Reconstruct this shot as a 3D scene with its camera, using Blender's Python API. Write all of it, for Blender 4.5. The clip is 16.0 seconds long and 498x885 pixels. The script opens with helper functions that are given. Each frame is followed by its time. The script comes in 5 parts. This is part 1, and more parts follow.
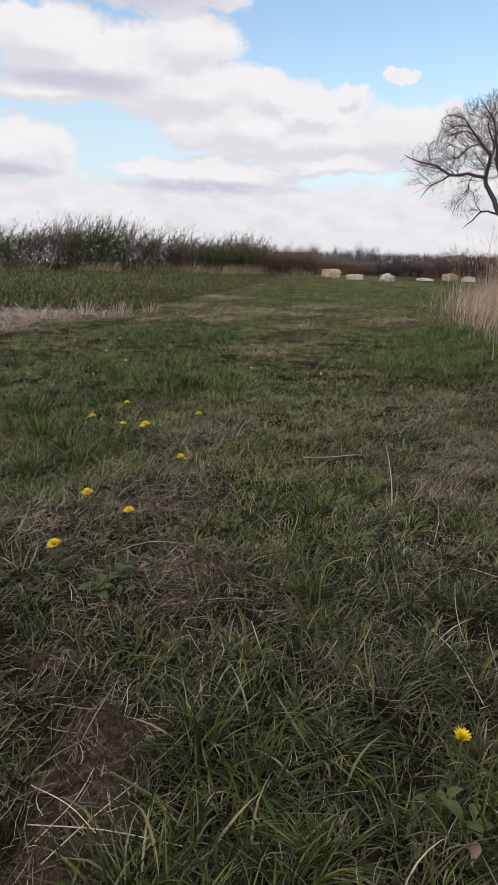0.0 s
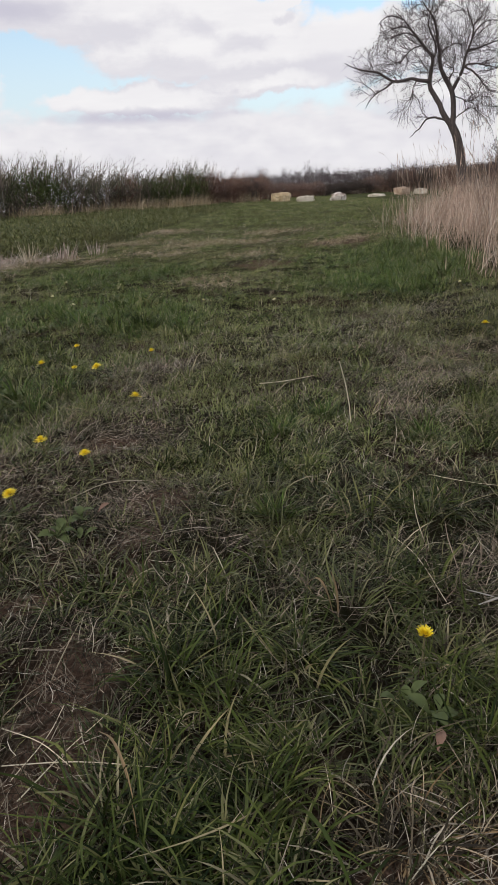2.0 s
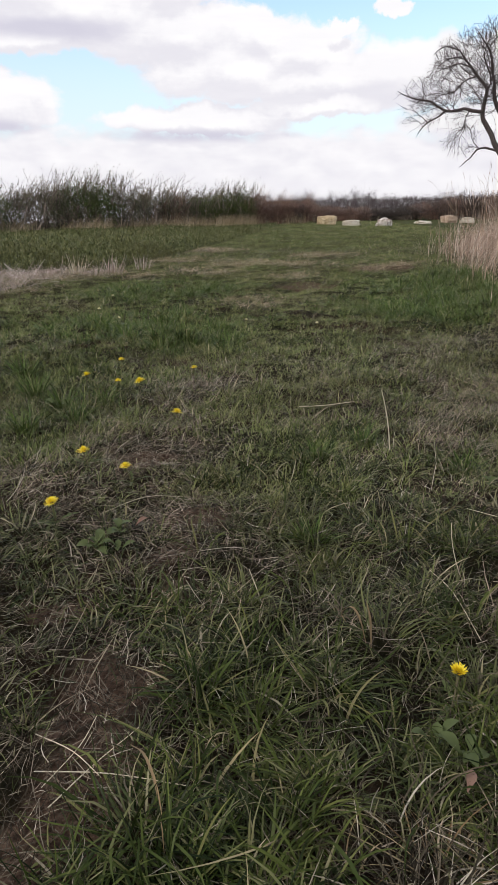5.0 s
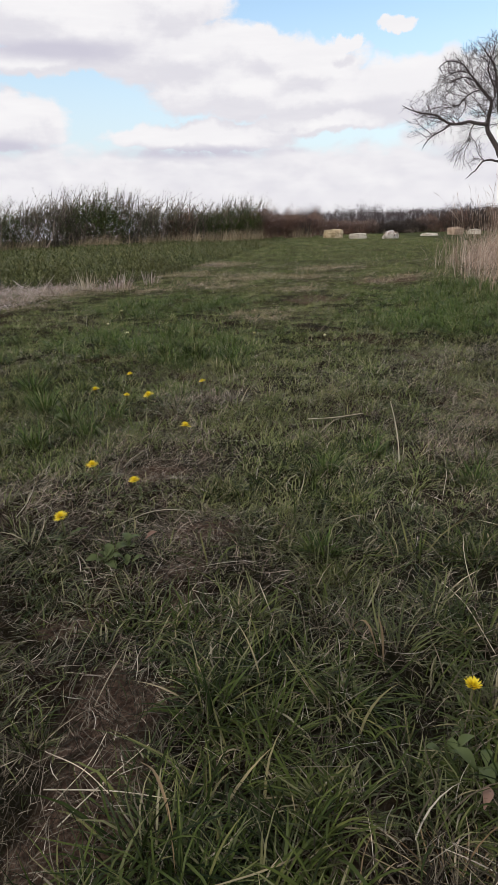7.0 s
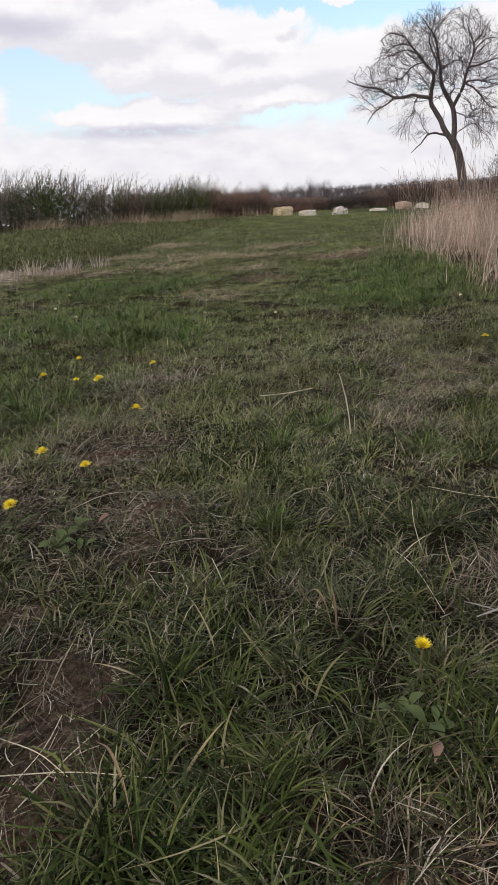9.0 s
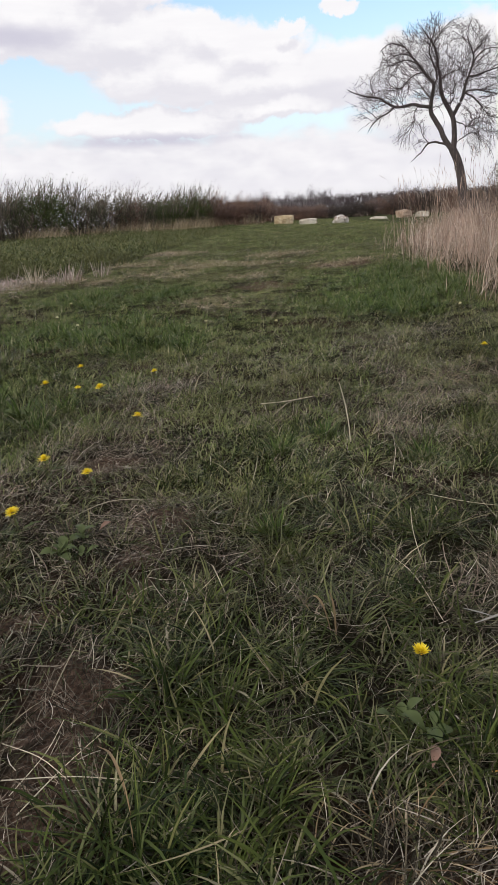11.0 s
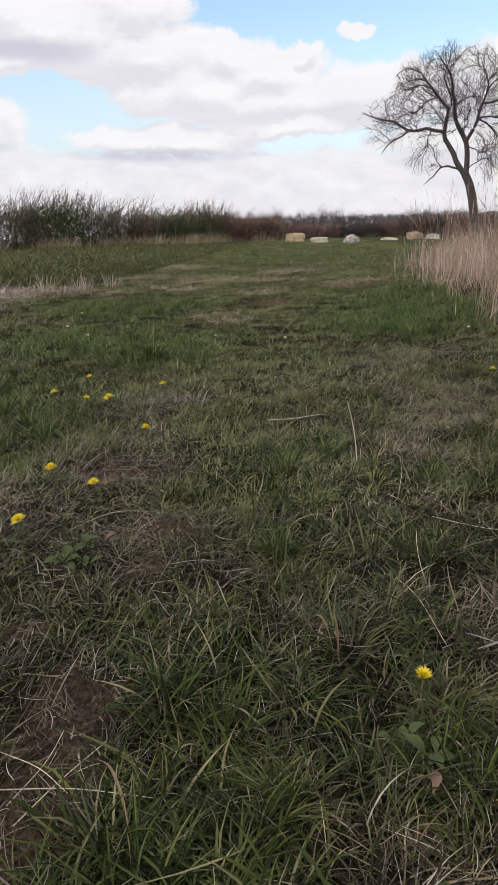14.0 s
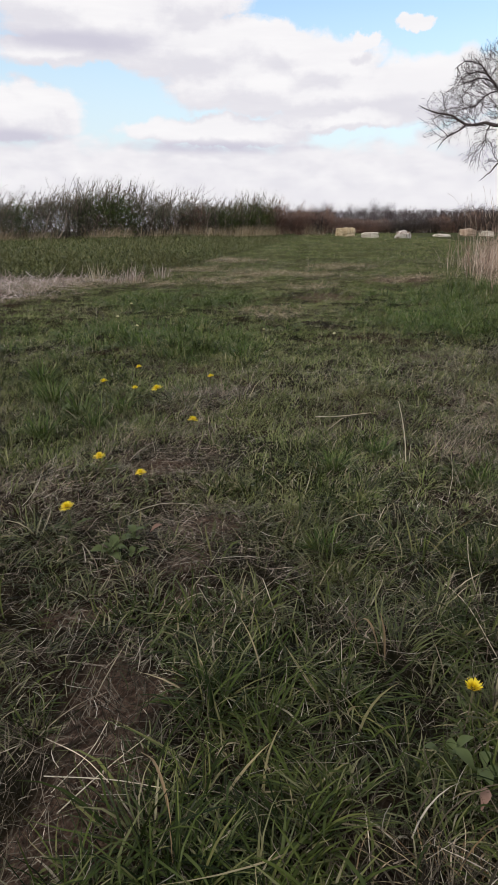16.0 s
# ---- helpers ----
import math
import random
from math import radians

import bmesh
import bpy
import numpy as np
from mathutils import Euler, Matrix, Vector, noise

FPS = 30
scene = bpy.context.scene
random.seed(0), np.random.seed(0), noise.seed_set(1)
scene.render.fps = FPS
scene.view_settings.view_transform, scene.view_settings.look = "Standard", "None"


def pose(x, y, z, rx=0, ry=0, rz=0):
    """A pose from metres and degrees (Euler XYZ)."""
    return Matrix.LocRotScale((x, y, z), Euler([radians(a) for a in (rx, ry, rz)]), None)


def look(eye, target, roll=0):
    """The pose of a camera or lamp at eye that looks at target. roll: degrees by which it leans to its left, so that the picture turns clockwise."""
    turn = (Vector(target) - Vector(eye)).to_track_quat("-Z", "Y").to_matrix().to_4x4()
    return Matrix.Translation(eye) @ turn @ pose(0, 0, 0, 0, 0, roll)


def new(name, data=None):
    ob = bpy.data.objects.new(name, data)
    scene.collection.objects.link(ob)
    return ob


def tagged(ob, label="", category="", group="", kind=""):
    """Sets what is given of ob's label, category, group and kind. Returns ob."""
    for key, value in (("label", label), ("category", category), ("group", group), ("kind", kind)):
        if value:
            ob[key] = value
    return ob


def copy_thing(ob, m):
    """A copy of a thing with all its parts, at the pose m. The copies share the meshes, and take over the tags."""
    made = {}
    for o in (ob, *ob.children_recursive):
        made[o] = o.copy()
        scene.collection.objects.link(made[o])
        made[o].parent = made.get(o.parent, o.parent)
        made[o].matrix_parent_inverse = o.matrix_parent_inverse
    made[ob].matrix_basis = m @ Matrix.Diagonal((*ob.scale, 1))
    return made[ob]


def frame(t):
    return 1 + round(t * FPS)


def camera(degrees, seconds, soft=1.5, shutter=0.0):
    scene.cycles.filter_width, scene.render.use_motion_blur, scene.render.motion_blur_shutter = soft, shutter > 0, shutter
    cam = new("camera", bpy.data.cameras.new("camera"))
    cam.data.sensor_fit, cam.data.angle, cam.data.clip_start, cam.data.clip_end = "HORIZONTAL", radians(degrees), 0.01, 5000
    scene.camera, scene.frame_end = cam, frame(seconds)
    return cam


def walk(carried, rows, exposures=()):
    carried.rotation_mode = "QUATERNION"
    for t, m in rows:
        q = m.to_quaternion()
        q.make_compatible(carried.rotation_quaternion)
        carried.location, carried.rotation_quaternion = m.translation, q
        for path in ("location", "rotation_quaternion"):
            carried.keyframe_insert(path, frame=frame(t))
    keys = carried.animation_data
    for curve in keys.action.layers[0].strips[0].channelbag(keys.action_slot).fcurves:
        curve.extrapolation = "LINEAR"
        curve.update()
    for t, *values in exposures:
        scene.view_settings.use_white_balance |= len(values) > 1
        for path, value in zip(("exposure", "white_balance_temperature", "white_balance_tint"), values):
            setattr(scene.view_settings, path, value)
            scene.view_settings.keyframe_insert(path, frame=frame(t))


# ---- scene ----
cam = camera(40.7, 16.0, 1.1)
PATH = [
    (0, (-0.095, -0.026, 0.957), (-0.013, 1.9, 0.423), 2.2),
    (0.5, (-0.08, -0.034, 0.953), (0.13, 1.874, 0.392), 1.2),
    (1, (-0.07, -0.05, 0.957), (0.177, 1.849, 0.38), 0.6),
    (1.5, (-0.091, -0.033, 0.954), (0.153, 1.861, 0.36), 2.1),
    (2, (-0.038, -0.006, 0.92), (0.127, 1.854, 0.204), -2.8),
    (2.5, (0.0, -0.039, 0.912), (0.239, 1.813, 0.195), -5.5),
    (3, (0.0, -0.035, 0.911), (0.244, 1.811, 0.182), -5.1),
    (3.5, (-0.017, -0.039, 0.922), (0.203, 1.822, 0.224), -3.7),
    (4, (-0.047, -0.034, 0.937), (0.119, 1.845, 0.271), -1.5),
    (4.5, (-0.06, -0.025, 0.94), (0.047, 1.857, 0.271), -0.4),
    (6.8, (-0.069, -0.012, 0.939), (-0.042, 1.889, 0.318), -0.8),
    (7, (-0.063, -0.013, 0.936), (-0.016, 1.887, 0.311), -1.2),
    (7.5, (-0.061, -0.018, 0.94), (-0.013, 1.881, 0.312), -1.3),
    (8, (-0.061, -0.019, 0.935), (0.003, 1.874, 0.292), -1.4),
    (8.5, (-0.056, -0.015, 0.933), (0.034, 1.871, 0.272), -1.3),
    (9, (-0.032, -0.017, 0.921), (0.13, 1.857, 0.24), -2.7),
    (9.5, (-0.03, -0.026, 0.925), (0.134, 1.844, 0.236), -2.8),
    (11.8, (-0.034, -0.034, 0.93), (0.116, 1.852, 0.282), -2.4),
    (12, (-0.036, -0.033, 0.931), (0.112, 1.851, 0.276), -2.2),
    (12.5, (-0.038, -0.033, 0.932), (0.117, 1.851, 0.28), -1.9),
    (13, (-0.042, -0.037, 0.935), (0.115, 1.852, 0.296), -1.6),
    (13.5, (-0.042, -0.036, 0.935), (0.107, 1.858, 0.309), -1.0),
    (14, (-0.045, -0.037, 0.934), (0.108, 1.859, 0.316), -0.7),
    (14.5, (-0.046, -0.038, 0.937), (0.102, 1.858, 0.318), -0.5),
    (15, (-0.053, -0.034, 0.937), (0.077, 1.86, 0.307), 0.1),
    (15.5, (-0.049, -0.028, 0.933), (0.057, 1.868, 0.307), -0.3),
    (16, (-0.068, -0.017, 0.936), (-0.038, 1.879, 0.301), 0.3),
]
EXPOSURES = [(0, -0.5), (0.6, -0.57), (1.7, -0.57), (2.1, -0.46), (2.5, -0.25), (3.6, -0.25), (4.5, -0.29), (7.0, -0.46), (9.0, -0.38), (14.0, -0.42), (16.0, -0.43)]
walk(cam, [(t, look(eye, target, roll)) for t, eye, target, roll in PATH], EXPOSURES)

# ---- world, sun ----
SUN_EL, SUN_AZ = 36.0, 235.0          # degrees; azimuth clockwise from +y
world = bpy.data.worlds.new("sky")
scene.world = world
world.use_nodes = True
WT = world.node_tree
WT.nodes.clear()


def link_in(nt, sock, value):
    if isinstance(value, bpy.types.NodeSocket):
        nt.links.new(value, sock)
    elif value is not None:
        sock.default_value = value


def math_node(nt, op, a, b=None, c=None, clamp=False):
    n = nt.nodes.new("ShaderNodeMath")
    n.operation, n.use_clamp = op, clamp
    for s, v in zip(n.inputs, (a, b, c)):
        link_in(nt, s, v)
    return n.outputs[0]


def vec_node(nt, op, a, b=None):
    n = nt.nodes.new("ShaderNodeVectorMath")
    n.operation = op
    for s, v in zip(n.inputs, (a, b)):
        link_in(nt, s, v)
    return n.outputs["Value"] if op == "LENGTH" else n.outputs[0]


def noise_node(nt, vector, scale, detail=4.0, rough=0.55, distort=0.0):
    n = nt.nodes.new("ShaderNodeTexNoise")
    link_in(nt, n.inputs["Vector"], vector)
    n.inputs["Scale"].default_value = scale
    n.inputs["Detail"].default_value = detail
    n.inputs["Roughness"].default_value = rough
    n.inputs["Distortion"].default_value = distort
    return n.outputs["Fac"], n.outputs["Color"]


def mix_node(nt, fac, a, b, blend="MIX"):
    n = nt.nodes.new("ShaderNodeMix")
    n.data_type, n.blend_type = "RGBA", blend
    link_in(nt, n.inputs[0], fac)
    link_in(nt, n.inputs[6], a)
    link_in(nt, n.inputs[7], b)
    return n.outputs[2]


def step_node(nt, x, lo, hi):
    n = nt.nodes.new("ShaderNodeMapRange")
    n.interpolation_type = "SMOOTHSTEP"
    link_in(nt, n.inputs[0], x)
    n.inputs[1].default_value, n.inputs[2].default_value = lo, hi
    n.inputs[3].default_value, n.inputs[4].default_value = 0.0, 1.0
    return n.outputs[0]


def build_sky():
    nt = WT
    way = nt.nodes.new("ShaderNodeTexCoord").outputs["Generated"]
    sep = nt.nodes.new("ShaderNodeSeparateXYZ")
    nt.links.new(way, sep.inputs[0])
    x, y, z = sep.outputs
    az = math_node(nt, "MULTIPLY", math_node(nt, "ARCTAN2", x, y), 57.2958)
    el = math_node(nt, "MULTIPLY", math_node(nt, "ARCSINE", z), 57.2958)
    comb = nt.nodes.new("ShaderNodeCombineXYZ")
    nt.links.new(az, comb.inputs[0])
    nt.links.new(el, comb.inputs[1])
    plane = comb.outputs[0]
    def field(at, ellipses):
        out = None
        for ca, ce, ra, re in ellipses:
            r = vec_node(nt, "LENGTH", vec_node(nt, "MULTIPLY", vec_node(nt, "SUBTRACT", at, (ca, ce, 0.0)), (1 / ra, 1 / re, 0.0)))
            v = math_node(nt, "SUBTRACT", 1.0, r)
            out = v if out is None else math_node(nt, "MAXIMUM", out, v)
        return out

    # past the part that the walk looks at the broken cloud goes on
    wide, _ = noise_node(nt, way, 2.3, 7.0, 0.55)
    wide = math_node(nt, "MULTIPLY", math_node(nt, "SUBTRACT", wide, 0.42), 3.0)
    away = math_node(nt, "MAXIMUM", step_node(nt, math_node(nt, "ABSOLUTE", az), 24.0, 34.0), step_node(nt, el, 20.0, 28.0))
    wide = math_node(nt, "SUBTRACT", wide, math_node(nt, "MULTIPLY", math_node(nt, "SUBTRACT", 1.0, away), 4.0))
    low = math_node(nt, "MULTIPLY", math_node(nt, "SUBTRACT", 5.5, el), 0.2)

    def density(at):
        """How far inside the cloud a place of the sky lies: broad masses with billowing rims."""
        _, wob = noise_node(nt, at, 0.30, 6.0, 0.6)
        wob = vec_node(nt, "MULTIPLY", vec_node(nt, "SUBTRACT", wob, (0.5, 0.5, 0.5)), (4.4, 2.6, 0.0))
        mass = math_node(nt, "MAXIMUM", field(vec_node(nt, "ADD", at, wob), CLOUDS), low)
        mass = math_node(nt, "MAXIMUM", mass, wide)
        puff, _ = noise_node(nt, vec_node(nt, "MULTIPLY", at, (0.6, 1.1, 1.0)), 0.55, 9.0, 0.58, 0.3)
        return math_node(nt, "ADD", mass, math_node(nt, "MULTIPLY", math_node(nt, "SUBTRACT", puff, 0.5), 0.8))

    here, above = density(plane), density(vec_node(nt, "ADD", plane, (0.5, 1.1, 0.0)))
    mask = step_node(nt, here, -0.17, 0.17)
    # tops are lit, undersides are in shade
    lit = step_node(nt, math_node(nt, "SUBTRACT", here, above), -0.36, 0.36)
    streak, _ = noise_node(nt, vec_node(nt, "MULTIPLY", plane, (0.25, 1.6, 1.0)), 0.5, 7.0, 0.6)
    lit = math_node(nt, "ADD", math_node(nt, "MULTIPLY", lit, 0.75), math_node(nt, "MULTIPLY", step_node(nt, streak, 0.35, 0.68), 0.25))
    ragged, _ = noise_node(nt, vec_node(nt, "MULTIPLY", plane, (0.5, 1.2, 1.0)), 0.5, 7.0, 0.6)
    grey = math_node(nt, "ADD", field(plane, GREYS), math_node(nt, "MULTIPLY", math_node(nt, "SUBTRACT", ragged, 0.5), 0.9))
    # unseen cloud overhead is greyed to weaken the light from above
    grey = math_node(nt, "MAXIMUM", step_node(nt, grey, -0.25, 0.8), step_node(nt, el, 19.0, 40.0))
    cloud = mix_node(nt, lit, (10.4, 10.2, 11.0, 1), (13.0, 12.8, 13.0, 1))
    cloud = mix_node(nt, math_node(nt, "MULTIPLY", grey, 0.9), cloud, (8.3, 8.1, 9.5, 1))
    sky = nt.nodes.new("ShaderNodeTexSky")
    sky.sky_type, sky.sun_disc = "NISHITA", False
    sky.sun_elevation, sky.sun_rotation = radians(SUN_EL), radians(SUN_AZ)
    sky.air_density, sky.dust_density, sky.ozone_density = 1.0, 1.2, 1.0
    blue = mix_node(nt, 1.0, sky.outputs[0], SKY_GAIN, "MULTIPLY")
    haze = step_node(nt, math_node(nt, "MULTIPLY", el, -1.0), -17.0, -3.0)
    blue = mix_node(nt, math_node(nt, "MULTIPLY", haze, 0.7), blue, (9.5, 10.6, 11.7, 1))
    bg = nt.nodes.new("ShaderNodeBackground")
    bg.inputs["Strength"].default_value = 0.1
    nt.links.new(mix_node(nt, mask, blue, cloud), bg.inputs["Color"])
    out = nt.nodes.new("ShaderNodeOutputWorld")
    nt.links.new(bg.outputs[0], out.inputs[0])


SKY_GAIN = (3.1, 3.12, 2.95, 1)
# azimuth, elevation and half sizes of the clouds, in degrees
CLOUDS = [(-4.0, 12.2, 7.5, 2.0), (7.5, 9.0, 8.0, 1.8), (-13.5, 14.6, 5.5, 2.0), (-9.0, 13.4, 9.0, 2.6), (-3.6, 15.0, 4.3, 2.3), (-12.0, 11.7, 6.5, 1.2), (3.2, 12.0, 3.8, 1.7),
          (6.6, 10.8, 4.4, 2.0), (1.4, 9.7, 7.5, 2.4), (13.1, 13.3, 1.2, 0.55), (9.0, 12.5, 1.6, 0.6), (14.5, 9.2, 7.5, 2.1),
          (24.0, 9.6, 7.0, 2.6), (-16.2, 7.4, 4.2, 2.2), (-1.6, 6.3, 7.6, 1.15), (8.0, 7.2, 6.0, 0.9), (-6.5, 18.6, 8.5, 1.9), (20.0, 6.0, 6.0, 1.4)]
GREYS = [(-7.5, 18.2, 8.0, 1.8), (-2.0, 5.2, 7.5, 0.5), (-12.0, 12.0, 8.0, 0.9), (-17.0, 5.6, 4.0, 0.6)]
build_sky()

sun = new("sun", bpy.data.lights.new("sun", "SUN"))
sun.data.energy, sun.data.angle, sun.data.color = 2.2, radians(6), (1.0, 0.95, 0.88)
sd = Vector((math.sin(radians(SUN_AZ)) * math.cos(radians(SUN_EL)), math.cos(radians(SUN_AZ)) * math.cos(radians(SUN_EL)), math.sin(radians(SUN_EL))))
sun.matrix_world = look(sd * 60, (0, 0, 0))


# ---- materials ----
def material(name):
    m = bpy.data.materials.new(name)
    m.use_nodes = True
    nt = m.node_tree
    return m, nt, nt.nodes["Principled BSDF"]


def ramp_node(nt, fac, stops):
    n = nt.nodes.new("ShaderNodeValToRGB")
    link_in(nt, n.inputs[0], fac)
    e = n.color_ramp.elements
    while len(e) < len(stops):
        e.new(0.5)
    for s, (p, c) in zip(e, stops):
        s.position, s.color = p, (*c, 1)
    return n.outputs[0]


def bump_in(nt, bsdf, height, strength, distance):
    b = nt.nodes.new("ShaderNodeBump")
    b.inputs["Strength"].default_value, b.inputs["Distance"].default_value = strength, distance
    nt.links.new(height, b.inputs["Height"])
    nt.links.new(b.outputs[0], bsdf.inputs["Normal"])


def blade_material(name, stops, patch=None, translucent=0.3, rough=0.5, patch_scale=0.9, spec=0.12):
    """Leaf and stalk matter: its own tone for each blade, drifting over the ground in patches."""
    m, nt, bsdf = material(name)
    rnd = nt.nodes.new("ShaderNodeNewGeometry").outputs["Random Per Island"]
    col = ramp_node(nt, rnd, stops)
    pos = nt.nodes.new("ShaderNodeTexCoord").outputs["Object"]
    if patch:
        f, _ = noise_node(nt, pos, patch_scale, 4.0, 0.6)
        col = mix_node(nt, math_node(nt, "MULTIPLY", step_node(nt, f, 0.42, 0.66), 0.65), col, (*patch, 1))
    g, _ = noise_node(nt, pos, 7.0, 3.0, 0.6)
    col = mix_node(nt, 0.8, col, ramp_node(nt, g, [(0.3, (0.62, 0.66, 0.60)), (0.5, (0.9, 0.9, 0.9)), (0.7, (1.35, 1.28, 1.25))]), "MULTIPLY")
    nt.links.new(col, bsdf.inputs["Base Color"])
    bsdf.inputs["Roughness"].default_value = rough
    bsdf.inputs["Specular IOR Level"].default_value = spec
    if translucent:
        tr = nt.nodes.new("ShaderNodeBsdfTranslucent")
        nt.links.new(col, tr.inputs[0])
        mx = nt.nodes.new("ShaderNodeMixShader")
        mx.inputs[0].default_value = translucent
        nt.links.new(bsdf.outputs[0], mx.inputs[1])
        nt.links.new(tr.outputs[0], mx.inputs[2])
        nt.links.new(mx.outputs[0], nt.nodes["Material Output"].inputs[0])
    return m


# near-black tones put the shade between the near blades into the colour
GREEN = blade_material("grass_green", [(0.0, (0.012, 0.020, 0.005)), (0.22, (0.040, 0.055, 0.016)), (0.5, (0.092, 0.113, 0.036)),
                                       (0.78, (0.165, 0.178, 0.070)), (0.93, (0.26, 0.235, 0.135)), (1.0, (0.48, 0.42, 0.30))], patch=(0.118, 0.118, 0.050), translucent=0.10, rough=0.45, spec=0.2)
# lighter copy of GREEN for farther turf, with more light put into its colour
LIT_GREEN = blade_material("lit_meadow_grass", [(0.0, (0.066, 0.090, 0.026)), (0.3, (0.142, 0.180, 0.054)), (0.7, (0.240, 0.278, 0.098)), (0.93, (0.34, 0.335, 0.165)), (1.0, (0.52, 0.46, 0.31))],
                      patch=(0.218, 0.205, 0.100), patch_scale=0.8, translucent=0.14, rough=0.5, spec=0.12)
# dark stops here imitate the shadow deep inside the near tufts
SHADED_LUSH = blade_material("grass_lush_shaded", [(0.0, (0.007, 0.015, 0.003)), (0.3, (0.020, 0.033, 0.006)), (0.6, (0.050, 0.074, 0.014)), (0.86, (0.106, 0.132, 0.034)), (0.96, (0.18, 0.168, 0.07)), (1.0, (0.42, 0.35, 0.21))],
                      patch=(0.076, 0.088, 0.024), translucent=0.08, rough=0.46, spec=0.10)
# lush grass again in a lit tone, mainly for tufts farther off
LIT_LUSH = blade_material("grass_lush_lit", [(0.0, (0.026, 0.050, 0.010)), (0.5, (0.078, 0.130, 0.028)), (0.85, (0.148, 0.204, 0.054)), (1.0, (0.34, 0.32, 0.18))],
                        patch=(0.102, 0.136, 0.040), translucent=0.12, rough=0.45, spec=0.15)
DEAD = blade_material("grass_dead", [(0.0, (0.022, 0.018, 0.011)), (0.4, (0.095, 0.080, 0.052)), (0.75, (0.28, 0.24, 0.165)), (1.0, (0.64, 0.58, 0.46))],
                      patch=(0.110, 0.086, 0.060), translucent=0.05, rough=0.55, spec=0.1)
THATCH = blade_material("thatch", [(0.0, (0.016, 0.013, 0.008)), (0.45, (0.046, 0.038, 0.025)), (0.8, (0.125, 0.103, 0.072)), (0.95, (0.27, 0.235, 0.175)), (1.0, (0.54, 0.49, 0.39))], translucent=0.0, rough=0.6, spec=0.08)
TAN = blade_material("tan_litter", [(0.0, (0.06, 0.045, 0.033)), (0.45, (0.20, 0.155, 0.115)), (0.85, (0.37, 0.30, 0.225)), (1.0, (0.62, 0.55, 0.45))], translucent=0.05, rough=0.55, spec=0.1)
STRAW = blade_material("straw", [(0.0, (0.13, 0.085, 0.062)), (0.35, (0.41, 0.295, 0.222)), (0.7, (0.66, 0.51, 0.40)), (1.0, (0.84, 0.74, 0.62))], translucent=0.22, rough=0.5, patch=(0.56, 0.40, 0.31))
RUST = blade_material("rusty_dead_grass", [(0.0, (0.10, 0.062, 0.030)), (0.5, (0.25, 0.17, 0.085)), (0.85, (0.42, 0.33, 0.19)), (1.0, (0.60, 0.50, 0.34))], translucent=0.1)
GREY_BLADE = blade_material("bleached_blade", [(0.0, (0.30, 0.285, 0.25)), (1.0, (0.42, 0.40, 0.35))], translucent=0.1)
ORANGE = blade_material("orange_blade", [(0.0, (0.52, 0.28, 0.06)), (1.0, (0.62, 0.40, 0.13))], translucent=0.15)
BROWN_DRY = blade_material("fallen_leaf", [(0.0, (0.20, 0.115, 0.085)), (1.0, (0.30, 0.19, 0.14))], translucent=0.05)
PALE = blade_material("pale_stalk", [(0.0, (0.58, 0.50, 0.36)), (1.0, (0.72, 0.64, 0.49))], translucent=0.1, rough=0.5)
FRINGE = blade_material("rank_grass", [(0.0, (0.16, 0.14, 0.07)), (0.4, (0.38, 0.295, 0.18)), (1.0, (0.68, 0.57, 0.41))], translucent=0.25)
PINK_STRAW = blade_material("cut_straw", [(0.0, (0.27, 0.20, 0.165)), (0.4, (0.50, 0.40, 0.345)), (1.0, (0.78, 0.69, 0.62))], translucent=0.2, rough=0.5)
CROP = blade_material("crop_leaf", [(0.0, (0.042, 0.056, 0.018)), (0.5, (0.118, 0.140, 0.048)), (1.0, (0.28, 0.28, 0.13))], patch=(0.145, 0.135, 0.058), patch_scale=0.5, rough=0.5, translucent=0.2)
WEED = blade_material("broad_leaf", [(0.0, (0.095, 0.13, 0.045)), (1.0, (0.16, 0.19, 0.08))], rough=0.4)
HEDGE_LEAF = blade_material("hedge_leaf", [(0.0, (0.055, 0.085, 0.024)), (0.7, (0.125, 0.165, 0.050)), (1.0, (0.22, 0.26, 0.09))], rough=0.45, translucent=0.2)


def bark_material(name, dark, light, scale):
    m, nt, bsdf = material(name)
    pos = nt.nodes.new("ShaderNodeTexCoord").outputs["Object"]
    st = vec_node(nt, "MULTIPLY", pos, (1.0, 1.0, 0.3))
    a, _ = noise_node(nt, st, scale, 6.0, 0.65)
    b, _ = noise_node(nt, pos, 1.7, 3.0, 0.5)
    col = ramp_node(nt, a, [(0.3, dark), (0.7, light)])
    col = mix_node(nt, math_node(nt, "MULTIPLY", step_node(nt, b, 0.5, 0.7), 0.4), col, (light[0] * 0.8, light[1] * 0.8, light[2] * 0.78, 1))
    nt.links.new(col, bsdf.inputs["Base Color"])
    bsdf.inputs["Roughness"].default_value = 0.85
    bump_in(nt, bsdf, a, 0.7, 0.03)
    return m


BARK = bark_material("bark", (0.035, 0.027, 0.026), (0.105, 0.082, 0.076), 14.0)
TWIG = blade_material("twig", [(0.0, (0.07, 0.055, 0.056)), (1.0, (0.155, 0.128, 0.128))], translucent=0.0, rough=0.8)
HEDGE_TWIG = blade_material("hedge_twig", [(0.0, (0.095, 0.076, 0.064)), (0.7, (0.225, 0.182, 0.150)), (1.0, (0.42, 0.35, 0.28))], translucent=0.0, rough=0.8)
